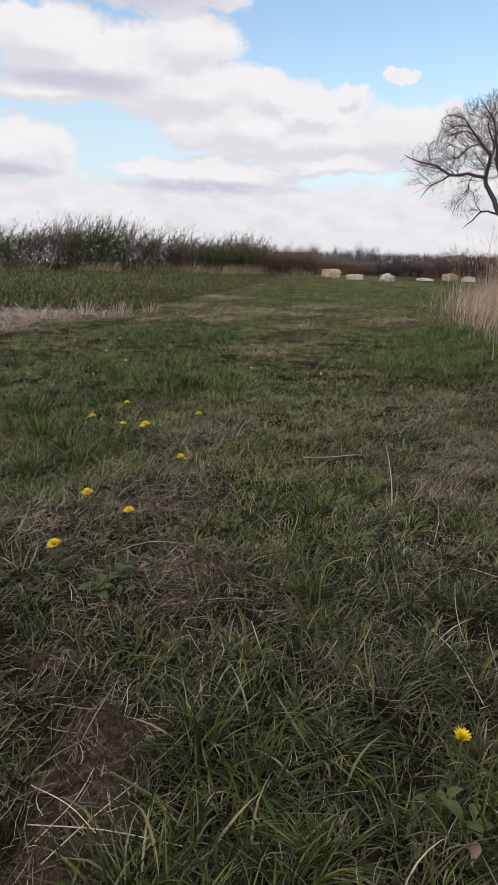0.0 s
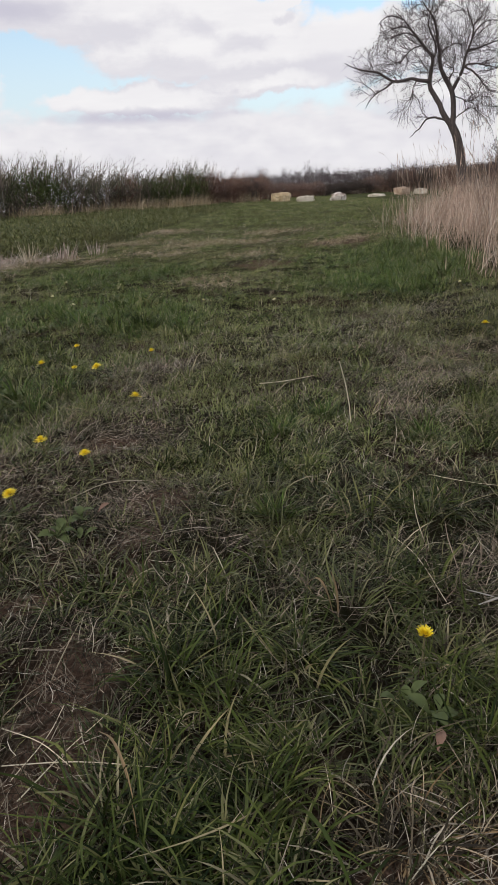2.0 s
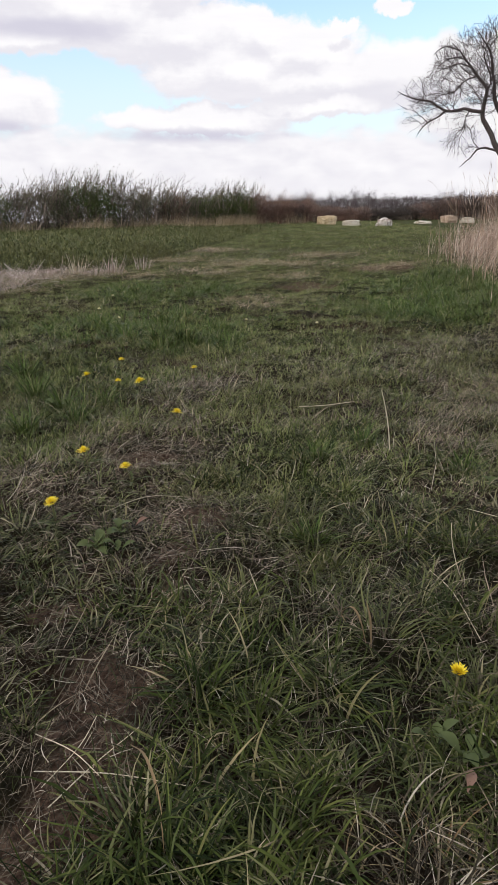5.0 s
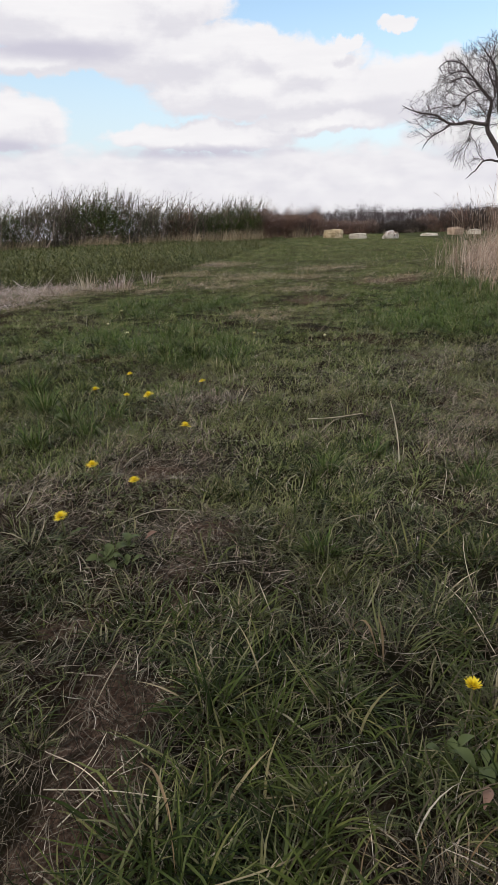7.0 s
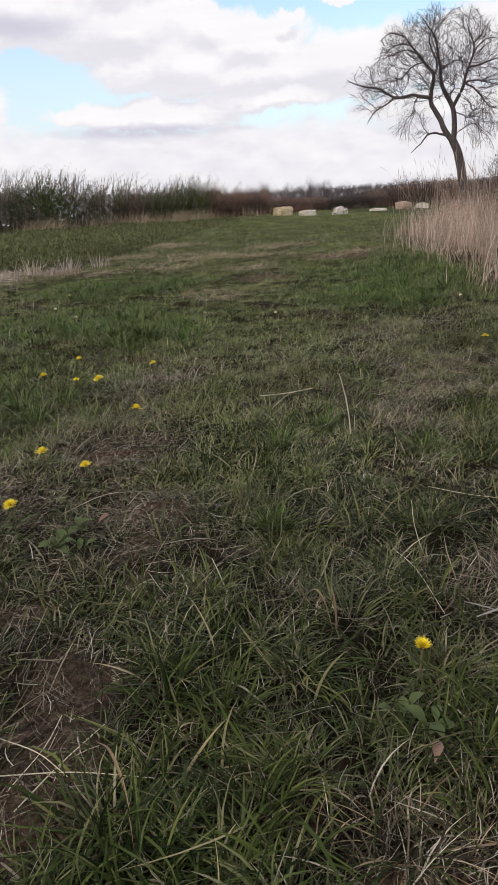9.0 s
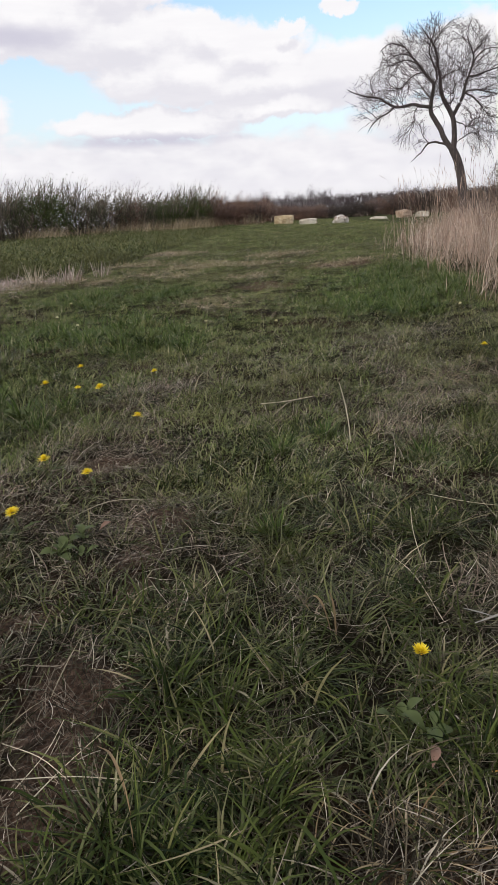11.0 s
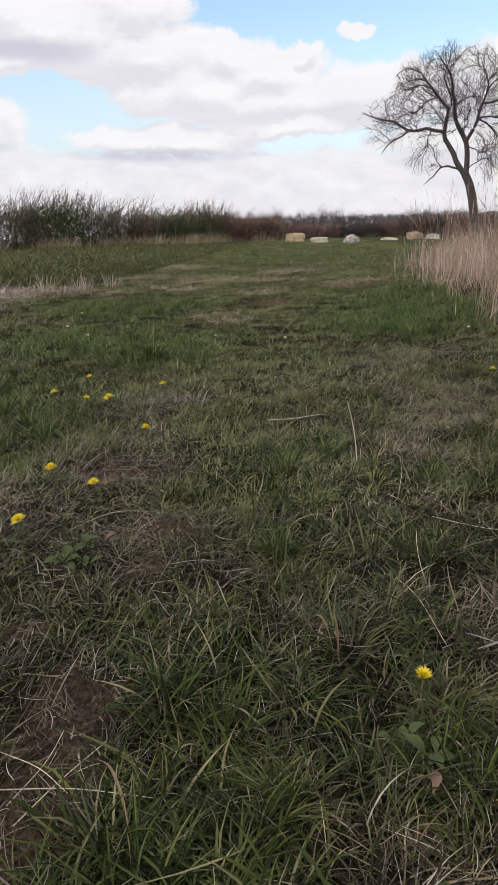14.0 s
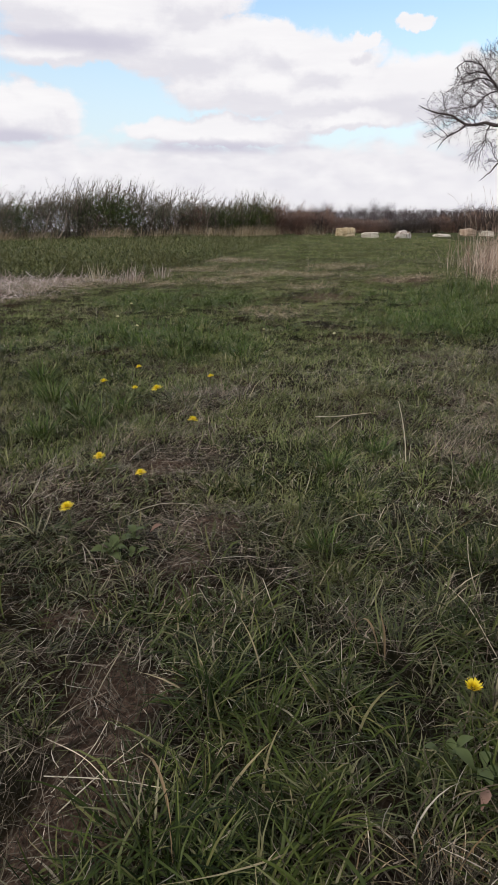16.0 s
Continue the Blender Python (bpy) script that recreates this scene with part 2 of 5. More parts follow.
RED_TWIG = blade_material("red_twig", [(0.0, (0.15, 0.088, 0.066)), (0.7, (0.28, 0.165, 0.125)), (1.0, (0.44, 0.31, 0.23))], translucent=0.0, rough=0.8)
# lightened a little for the haze of distance, put into the twig colour
FAR_TWIG = blade_material("far_twig", [(0.0, (0.085, 0.070, 0.072)), (1.0, (0.155, 0.130, 0.132))], translucent=0.0, rough=0.9)


def soil_material():
    m, nt, bsdf = material("soil_thatch_and_shade")
    pos = nt.nodes.new("ShaderNodeTexCoord").outputs["Object"]
    a, _ = noise_node(nt, pos, 1.6, 5.0, 0.6)
    b, _ = noise_node(nt, pos, 28.0, 6.0, 0.7)
    c, _ = noise_node(nt, vec_node(nt, "MULTIPLY", pos, (0.5, 1.4, 1.0)), 90.0, 3.0, 0.6, 1.5)
    # soil, thatch and moss darkened for the shade in gaps between the blades
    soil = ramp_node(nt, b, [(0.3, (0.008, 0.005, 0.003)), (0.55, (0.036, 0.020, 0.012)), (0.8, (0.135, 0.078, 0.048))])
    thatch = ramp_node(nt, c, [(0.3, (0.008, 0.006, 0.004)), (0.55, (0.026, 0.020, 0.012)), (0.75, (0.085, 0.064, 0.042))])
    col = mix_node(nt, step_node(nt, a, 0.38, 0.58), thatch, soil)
    shaded_moss = ramp_node(nt, b, [(0.3, (0.008, 0.010, 0.0035)), (0.8, (0.026, 0.028, 0.011))])
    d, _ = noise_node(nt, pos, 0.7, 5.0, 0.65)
    col = mix_node(nt, math_node(nt, "MULTIPLY", step_node(nt, d, 0.40, 0.56), 0.8), col, shaded_moss)
    sep = nt.nodes.new("ShaderNodeSeparateXYZ")
    nt.links.new(pos, sep.inputs[0])
    sward = nt.nodes.new("ShaderNodeAttribute")
    sward.attribute_name = "open_sward"
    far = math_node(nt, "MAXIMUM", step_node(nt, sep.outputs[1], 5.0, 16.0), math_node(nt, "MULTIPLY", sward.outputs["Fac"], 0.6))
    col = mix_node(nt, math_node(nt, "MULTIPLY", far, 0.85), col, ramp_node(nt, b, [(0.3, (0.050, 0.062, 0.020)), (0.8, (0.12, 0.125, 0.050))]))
    worn = nt.nodes.new("ShaderNodeAttribute")
    worn.attribute_name = "worn_thatch"
    mat_col = ramp_node(nt, c, [(0.3, (0.030, 0.021, 0.014)), (0.5, (0.105, 0.078, 0.052)), (0.75, (0.24, 0.19, 0.135))])
    flecks, _ = noise_node(nt, pos, 7.0, 6.0, 0.7)
    col = mix_node(nt, math_node(nt, "MULTIPLY", worn.outputs["Fac"], step_node(nt, flecks, 0.40, 0.60)), col, mat_col)
    at = nt.nodes.new("ShaderNodeAttribute")
    at.attribute_name = "bare_earth"
    crumb, _ = noise_node(nt, pos, 60.0, 6.0, 0.7)
    earth = ramp_node(nt, crumb, [(0.3, (0.014, 0.009, 0.006)), (0.5, (0.115, 0.074, 0.050)), (0.75, (0.30, 0.21, 0.15))])
    col = mix_node(nt, step_node(nt, at.outputs["Fac"], 0.25, 0.6), col, earth)
    nt.links.new(col, bsdf.inputs["Base Color"])
    bsdf.inputs["Roughness"].default_value = 0.95
    bsdf.inputs["Specular IOR Level"].default_value = 0.05
    bump_in(nt, bsdf, math_node(nt, "ADD", b, crumb), 1.0, 0.03)
    return m


def stone_material(name, dark, mid, pale, streak):
    m, nt, bsdf = material(name)
    pos = nt.nodes.new("ShaderNodeTexCoord").outputs["Object"]
    a, _ = noise_node(nt, pos, 2.2, 6.0, 0.65)
    b, _ = noise_node(nt, pos, 16.0, 6.0, 0.7)
    c, _ = noise_node(nt, vec_node(nt, "MULTIPLY", pos, (1.0, 1.0, 0.22)), 7.0, 4.0, 0.6, 0.6)
    col = ramp_node(nt, a, [(0.3, dark), (0.5, mid), (0.7, pale)])
    col = mix_node(nt, math_node(nt, "MULTIPLY", step_node(nt, b, 0.52, 0.68), 0.6), col, (0.20, 0.15, 0.09, 1))
    col = mix_node(nt, math_node(nt, "MULTIPLY", step_node(nt, c, 0.50, 0.62), streak), col, (0.24, 0.15, 0.10, 1))
    nt.links.new(col, bsdf.inputs["Base Color"])
    bsdf.inputs["Roughness"].default_value = 0.9
    bump_in(nt, bsdf, b, 0.9, 0.06)
    return m


SOIL = soil_material()
TAN_STONE = stone_material("tan_limestone", (0.42, 0.30, 0.16), (0.58, 0.46, 0.28), (0.68, 0.59, 0.42), 0.3)
WHITE_STONE = stone_material("white_limestone", (0.46, 0.40, 0.30), (0.64, 0.58, 0.47), (0.76, 0.72, 0.64), 0.35)
STREAKED_STONE = stone_material("streaked_limestone", (0.50, 0.44, 0.36), (0.68, 0.63, 0.56), (0.80, 0.77, 0.72), 0.9)
PINK_STONE = stone_material("pinkish_limestone", (0.34, 0.24, 0.16), (0.48, 0.36, 0.26), (0.56, 0.46, 0.36), 0.4)


def petal_material(name, first, second):
    m, nt, bsdf = material(name)
    rnd = nt.nodes.new("ShaderNodeNewGeometry").outputs["Random Per Island"]
    nt.links.new(ramp_node(nt, rnd, [(0.0, first), (1.0, second)]), bsdf.inputs["Base Color"])
    bsdf.inputs["Roughness"].default_value = 0.55
    return m


PETAL = petal_material("dandelion_petal", (0.82, 0.62, 0.015), (0.90, 0.78, 0.05))
FADED_PETAL = petal_material("faded_petal", (0.86, 0.80, 0.45), (0.9, 0.86, 0.62))
STEM = blade_material("dandelion_stem", [(0.0, (0.13, 0.15, 0.06)), (1.0, (0.2, 0.17, 0.09))], translucent=0.2)


# ---- builders ----
RNG = np.random.default_rng(11)


def smooth(lo, hi, x):
    t = np.clip((np.asarray(x, float) - lo) / (hi - lo), 0, 1)
    return t * t * (3 - 2 * t)


def waves(x, y, seed, scale):
    """Uneven swells between about -1 and 1."""
    r, v = np.random.default_rng(seed), 0.0
    for _ in range(7):
        a, f, p, q = r.uniform(0, 6.283), scale * r.uniform(0.6, 2.2), r.uniform(0, 6.283), r.uniform(0, 6.283)
        v = v + np.sin((x * np.cos(a) + y * np.sin(a)) * f + p + 0.9 * np.sin((y * np.cos(a) - x * np.sin(a)) * f * 0.7 + q))
    return v / 4.2


def gz(x, y):
    """The height of the ground."""
    x, y = np.asarray(x, float), np.asarray(y, float)
    near = 1 - smooth(20, 60, np.hypot(x, y))
    z = 0.017 * waves(x, y, 1, 2.2) + near * (0.014 * waves(x, y, 4, 5.0) + 0.013 * waves(x, y, 2, 11.0) + 0.007 * waves(x, y, 3, 24.0))
    z = z + 0.09 * smooth(-0.3, 0.9, x - 1.35 - 0.10 * y) * (1 - smooth(10, 18, y))
    behind = np.clip(-0.7734 * (x + 15.0) + 0.6339 * (y - 18.2) - 1.0, 0, None)
    return z - 3.2 * smooth(75, 230, np.hypot(x, y)) - 0.022 * behind


def solid(name, verts, faces, mat, smooth_on=False):
    """A mesh from arrays: faces is a list of (n, 3) or (n, 4) index arrays."""
    me = bpy.data.meshes.new(name)
    verts = np.asarray(verts, np.float32).reshape(-1, 3)
    faces = [np.asarray(f, np.int32) for f in faces if len(f)]
    idx = np.concatenate([f.ravel() for f in faces])
    total = np.concatenate([np.full(len(f), f.shape[1], np.int32) for f in faces])
    start = np.concatenate([[0], np.cumsum(total)[:-1]]).astype(np.int32)
    me.vertices.add(len(verts))
    me.vertices.foreach_set("co", verts.ravel())
    me.loops.add(len(idx))
    me.loops.foreach_set("vertex_index", idx)
    me.polygons.add(len(total))
    me.polygons.foreach_set("loop_start", start)
    if smooth_on:
        me.polygons.foreach_set("use_smooth", np.ones(len(total), bool))
    me.update(calc_edges=True)
    me.materials.append(mat)
    return me


def part(name, me, parent=None, label=""):
    ob = new(name, me)
    ob.parent = parent
    return tagged(ob, label)


def blade_arrays(base, az, length, width, lean, bend, segs, twist=0.0, flat=None):
    """Tapering, bending blades: (verts, quads, tris). lean: from upright at the base; bend: what it gains to the tip (radians)."""
    n = len(base)
    s = np.linspace(0, 1, segs + 1)
    th = lean[:, None] + bend[:, None] * (s[None, :-1] + 0.5 / segs)
    step = length[:, None] / segs
    r = np.concatenate([np.zeros((n, 1)), np.cumsum(np.sin(th) * step, 1)], 1)
    h = np.concatenate([np.zeros((n, 1)), np.cumsum(np.cos(th) * step, 1)], 1)
    if flat is not None:
        h = np.maximum(h, flat)
    a = az[:, None] + twist * s[None] * RNG.uniform(-1, 1, (n, 1))
    p = np.stack([r * np.cos(a), r * np.sin(a), h], -1) + base[:, None]
    turn = az + np.pi / 2 + RNG.uniform(-0.7, 0.7, n)
    side = np.stack([np.cos(turn), np.sin(turn), RNG.uniform(-0.3, 0.3, n)], -1)[:, None]
    w = width[:, None] * np.clip(0.62 + 0.9 * s - 1.55 * s ** 2.2, 0.05, 1)[None]
    left, right = p - side * w[..., None] / 2, p + side * w[..., None] / 2
    v = np.empty((n, 2 * segs + 1, 3))
    v[:, 0:2 * segs:2], v[:, 1:2 * segs:2], v[:, -1] = left[:, :-1], right[:, :-1], p[:, -1]
    o = (np.arange(n) * (2 * segs + 1))[:, None]
    q = [np.array([2 * k, 2 * k + 1, 2 * k + 3, 2 * k + 2])[None] + o for k in range(segs - 1)]
    t = np.array([2 * segs - 2, 2 * segs - 1, 2 * segs])[None] + o
    return v.reshape(-1, 3), (np.concatenate(q) if q else np.zeros((0, 4), int)), t


def joined(*groups):
    """Several (verts, quads, tris) as one."""
    vs, qs, ts, o = [], [], [], 0
    for v, q, t in groups:
        vs.append(v), qs.append(q + o), ts.append(t + o)
        o += len(v)
    return np.concatenate(vs), np.concatenate(qs), np.concatenate(ts)


def tube_arrays(paths, radii, sides):
    """Round stalks along (n, k, 3) lines with (n, k) radii: (verts, quads, tris)."""
    paths = np.asarray(paths, float)
    n, k, _ = paths.shape
    tan = np.gradient(paths, axis=1)
    tan /= np.linalg.norm(tan, axis=-1, keepdims=True) + 1e-9
    ref = np.where(np.abs(tan[..., 2:3]) > 0.9, np.array([1.0, 0, 0]), np.array([0, 0, 1.0]))
    u = np.cross(tan, ref)
    u /= np.linalg.norm(u, axis=-1, keepdims=True) + 1e-9
    w = np.cross(tan, u)
    a = np.arange(sides) * 2 * np.pi / sides
    ring = u[:, :, None] * np.cos(a)[None, None, :, None] + w[:, :, None] * np.sin(a)[None, None, :, None]
    v = paths[:, :, None] + ring * np.asarray(radii)[:, :, None, None]
    i, j, m = np.meshgrid(np.arange(n), np.arange(k - 1), np.arange(sides), indexing="ij")
    at = lambda jj, mm: (i * k + jj) * sides + mm % sides
    q = np.stack([at(j, m), at(j, m + 1), at(j + 1, m + 1), at(j + 1, m)], -1).reshape(-1, 4)
    return v.reshape(-1, 3), q, np.zeros((0, 3), int)


def curve_through(points, k):
    """k points along a smooth line through the given ones."""
    pts = [Vector(p) for p in points]
    pts = [pts[0] * 2 - pts[1]] + pts + [pts[-1] * 2 - pts[-2]]
    out, n = [], len(pts) - 3
    for i in range(k):
        s = i / (k - 1) * n
        j = min(int(s), n - 1)
        t = s - j
        a, b, c, d = pts[j:j + 4]
        out.append(0.5 * (2 * b + (c - a) * t + (2 * a - 5 * b + 4 * c - d) * t * t + (3 * b - a - 3 * c + d) * t ** 3))
    return np.array(out)


def grow_arrays(start, way, length, k, wiggle, lift):
    """Crooked twigs from start along way; lift > 0 bends them up, < 0 lets them hang."""
    n = len(start)
    p, d = np.empty((n, k, 3)), way / (np.linalg.norm(way, axis=1, keepdims=True) + 1e-9)
    p[:, 0] = start
    for i in range(1, k):
        d = d + RNG.normal(0, wiggle, (n, 3))
        d[:, 2] += lift
        d /= np.linalg.norm(d, axis=1, keepdims=True)
        p[:, i] = p[:, i - 1] + d * (length / (k - 1))[:, None]
    return p


# ---- ground ----
def lines(fine, step, reach, ratio=1.13):
    lo, hi = fine
    mid = list(np.arange(lo, hi, step))
    up, s = [hi], step
    while up[-1] < reach:
        s *= ratio
        up.append(up[-1] + s)
    down, s = [lo], step
    while down[-1] > -reach:
        s *= ratio
        down.append(down[-1] - s)
    return np.array(down[:0:-1] + mid + up)


# bare, strawy and lush places in the turf: x, y, radius
BARE = [(-0.31, 1.13, 0.14), (-0.20, 1.15, 0.08), (-0.30, 0.86, 0.15), (-0.38, 0.76, 0.13), (-0.18, 1.45, 0.10), (-0.20, 1.94, 0.12), (-0.24, 1.72, 0.11), (-0.37, 2.50, 0.10), (-0.50, 1.45, 0.08), (-0.45, 1.02, 0.07),
        (-0.1, 0.62, 0.06), (0.22, 0.62, 0.06), (0.8, 1.3, 0.07), (2.4, 10.6, 0.5), (1.0, 8.4, 0.4)]
# matted dead grass with little green in it
WORN = [(-0.28, 1.0, 0.28), (-0.24, 1.8, 0.32), (-0.42, 2.5, 0.3), (-0.37, 3.4, 0.3), (-0.55, 2.9, 0.2), (0.60, 1.24, 0.16), (0.24, 0.68, 0.2), (0.80, 1.4, 0.16),
        (1.4, 3.45, 0.15), (-0.62, 2.15, 0.2), (-0.85, 2.3, 0.25)]
RICH = [(0.20, 1.52, 0.12), (0.36, 1.36, 0.11), (0.04, 1.46, 0.11), (0.55, 1.52, 0.12), (-0.02, 1.28, 0.10), (0.68, 1.7, 0.13), (-0.42, 1.32, 0.09), (-0.8, 3.55, 0.4), (-0.55, 5.5, 0.6), (-0.32, 4.85, 0.5), (-1.2, 3.85, 0.6), (-0.77, 3.1, 0.35), (-0.95, 2.66, 0.3), (-0.21, 1.40, 0.13), (-0.10, 1.2, 0.15),
        (0.22, 1.92, 0.15), (0.46, 2.72, 0.16), (0.28, 2.5, 0.14), (0.0, 2.3, 0.15), (0.48, 1.75, 0.13), (0.34, 2.15, 0.12), (0.75, 2.3, 0.14), (-0.12, 0.86, 0.13), (0.1, 0.85, 0.12), (0.45, 0.95, 0.15),
        (1.9, 3.85, 0.3), (1.06, 2.2, 0.22), (1.25, 2.6, 0.25), (2.0, 6.4, 0.9), (2.6, 8.2, 0.9), (2.9, 9.0, 0.5), (2.5, 7.2, 0.7), (-0.15, 0.68, 0.2), (0.36, 0.80, 0.18), (0.0, 1.0, 0.15), (0.47, 1.02, 0.16), (0.15, 0.92, 0.14), (0.05, 0.62, 0.15), (-1.0, 5.6, 0.7), (-0.6, 8.0, 0.8)]
STRAWY = [(0.42, 11.9, 0.8), (2.62, 10.7, 0.6), (-2.9, 8.7, 0.9), (-2.6, 10.0, 0.9), (-0.8, 12.7, 0.7), (1.3, 11.7, 0.6), (0.2, 7.1, 0.4), (-0.2, 15.6, 0.8), (1.2, 4.66, 0.25), (-0.3, 10.4, 0.55), (-1.3, 10.0, 0.5), (0.9, 9.6, 0.4), (0.3, 6.7, 0.22), (1.9, 13.6, 0.7)]


def spots(x, y, places):
    v = np.zeros(np.shape(x))
    wx, wy = x + 0.07 * waves(x, y, 26, 9.0), y + 0.07 * waves(x, y, 27, 9.0)
    for px, py, pr in places:
        v = np.maximum(v, np.exp(-(((wx - px) ** 2 + (wy - py) ** 2) / pr ** 2) ** 1.2))
    return v


def bareness(x, y):
    return np.clip(0.15 + 0.24 * waves(x, y, 21, 2.4) + 0.24 * waves(x, y, 22, 9.0) + 0.8 * spots(x, y, BARE) + 0.52 * spots(x, y, WORN) + 0.36 * spots(x, y, STRAWY) - 0.6 * spots(x, y, RICH), 0, 1)


def build_ground():
    xs, ys = lines((-3.4, 4.2), 0.06, 1800, 1.14), lines((0.3, 13.0), 0.06, 1800, 1.12)
    gx, gy = np.meshgrid(xs, ys)
    v = np.stack([gx, gy, gz(gx, gy)], -1)
    r, c = len(ys), len(xs)
    i, j = np.meshgrid(np.arange(r - 1), np.arange(c - 1), indexing="ij")
    q = np.stack([i * c + j, i * c + j + 1, (i + 1) * c + j + 1, (i + 1) * c + j], -1).reshape(-1, 4)
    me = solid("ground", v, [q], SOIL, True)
    earth = me.attributes.new("bare_earth", "FLOAT", "POINT")
    earth.data.foreach_set("value", np.clip(spots(gx, gy, BARE) + 0.35 * waves(gx, gy, 25, 7.0) * spots(gx, gy, BARE), 0, 1).astype(np.float32).ravel())
    tired = me.attributes.new("worn_thatch", "FLOAT", "POINT")
    tired.data.foreach_set("value", np.clip(0.8 * spots(gx, gy, STRAWY) + 0.55 * spots(gx, gy, WORN) * (gy > 2.0) + 0.25 * waves(gx, gy, 28, 3.0) * (gy < 16), 0, 0.9).astype(np.float32).ravel())
    turfed = me.attributes.new("open_sward", "FLOAT", "POINT")
    outside = np.maximum(smooth(-0.15, 0.2, -0.42 * gy - 0.4 - gx), np.maximum(smooth(-0.15, 0.2, gx - 0.62 * gy - 0.45), smooth(-0.1, 0.15, 0.28 - gy)))
    turfed.data.foreach_set("value", outside.astype(np.float32).ravel())
    ob = new("ground", me)
    tagged(ob, "brown soil and matted thatch under rough meadow grass", "ground", kind="structure")


build_ground()


def scatter(y0, y1, per_m2):
    """Places over the strip of ground that lies ahead between two distances."""
    area = 0.52 * (y1 * y1 - y0 * y0) + 0.75 * (y1 - y0)
    n = int(area * per_m2 * 1.0)
    y = RNG.uniform(y0, y1, 3 * n + 50)
    y = y[RNG.uniform(0, 1, len(y)) < (1.04 * y + 0.75) / (1.04 * y1 + 0.75)][:n]
    return RNG.uniform(0, 1, len(y)) * (1.04 * y + 0.75) - 0.42 * y - 0.35, y


CROP_EDGE = ((-30, -4.2, -3.5, -2.6, -1.75, -1.2, -0.6, 0.9, 2.6, 5.0), (9.0, 10.2, 10.7, 10.95, 11.4, 13.2, 16.6, 24.0, 34.0, 42.0))
HEDGE_A, HEDGE_B = np.array((-15.0, 18.2)), np.array((5.0, 42.6))


def in_crop(x, y):
    return (y > np.interp(x, *CROP_EDGE)) & (x < 3.0)


def in_tall(x, y):
    """The stand of tall dry grass."""
    edge = np.interp(y, (4.0, 4.8, 5.4, 6.3, 7.6, 9.3, 11.2, 12.9, 15.0, 24.0), (9.0, 2.5, 2.5, 2.72, 3.02, 3.3, 3.5, 3.88, 5.2, 9.5))
    return x - edge + 0.13 * waves(x, y, 31, 2.5)


def blade_cloud(x, y, az, ln, w, lean, bend, segs, lift=-0.006):
    return blade_arrays(np.stack([x, y, gz(x, y) + lift], -1), az, ln, w, lean, bend, segs, 0.6)


def open_turf(x, y):
    return ~in_crop(x, y) & (in_tall(x, y) < 0.25)


def green_side(x, y):
    """The share of the darker turf colour, which rises towards the tall stand."""
    return 0.12 + 0.5 * smooth(-0.5, 0.9, x - 0.12 * y + 0.3 * waves(x, y, 44, 2.0))


def olive_side(x, y):
    return 1 - green_side(x, y)


def turf(name, label, y0, y1, per_m2, segs, size, width, mat, share=None):
    """The short sward between the tussocks. share: which part of it is of this kind, from place to place."""
    x, y = scatter(y0, y1, per_m2)
    bare = bareness(x, y)
    keep = (RNG.uniform(0, 1, len(x)) > 0.93 * bare ** 1.3) & open_turf(x, y)
    if share:
        keep &= RNG.uniform(0, 1, len(x)) < share(x, y)
    x, y = x[keep], y[keep]
    n = len(x)
    az = 2.2 * waves(x, y, 43, 4.0) + RNG.normal(0, 1.2, n)
    hump = 0.45 * waves(x, y, 41, 5.0) + 0.5 * waves(x, y, 42, 13.0)
    ln = size * RNG.lognormal(0, 0.36, n) * np.clip(1 + hump, 0.35, 2.1)
    v, q, t = blade_cloud(x, y, az, ln, width * RNG.uniform(0.5, 1.4, n), np.abs(RNG.normal(0.6, 0.4, n)), RNG.uniform(0.2, 1.9, n), segs)
    return tagged(new(name, solid(name, v, [q, t], mat, segs > 1)), label, "grass", kind="stuff")


def tussocks(name, label, y0, y1, per_m2, blades, segs, size, width, mat, rich=0.0, flop=0.0):
    """Tufts: blades that rise from one foot and lean away from it. rich: how much they keep to the lush places; flop: how far they lie over."""
    x, y = scatter(y0, y1, per_m2)
    k = RNG.uniform(0, 1, len(x))
    keep = (k < (1 - rich) * (1 - 0.95 * bareness(x, y)) + rich * spots(x, y, RICH)) & open_turf(x, y)
    x, y = x[keep], y[keep]
    m = len(x)
    vigour = RNG.lognormal(0, 0.28, m) * (1 + 0.3 * spots(x, y, RICH))
    lean_way, tilt = RNG.uniform(-np.pi, np.pi, m), RNG.uniform(0, 0.5, m)
    i = np.repeat(np.arange(m), (blades * np.clip(vigour, 0.5, 1.6)).astype(int))
    n = len(i)
    a, r = RNG.uniform(-np.pi, np.pi, n), np.sqrt(RNG.uniform(0, 1, n)) * (0.014 + 0.022 * vigour[i]) * (1 + 0.06 * y[i])
    ox, oy = np.cos(a) + tilt[i] * np.cos(lean_way[i]), np.sin(a) + tilt[i] * np.sin(lean_way[i])
    ln = size * vigour[i] * RNG.uniform(0.45, 1.25, n)
    out = np.clip(r / 0.05, 0, 1)
    v, q, t = blade_cloud(x[i] + r * np.cos(a), y[i] + r * np.sin(a), np.arctan2(oy, ox) + RNG.normal(0, 0.35, n), ln, width * RNG.uniform(0.55, 1.35, n),
                          np.abs(RNG.normal(0.2 + flop * 0.5 + 0.72 * out, 0.28, n)), RNG.uniform(0.15 + flop * 0.6, 1.7 + flop * 0.5, n), segs)
    return tagged(new(name, solid(name, v, [q, t], mat, segs > 1)), label, "grass", kind="stuff")


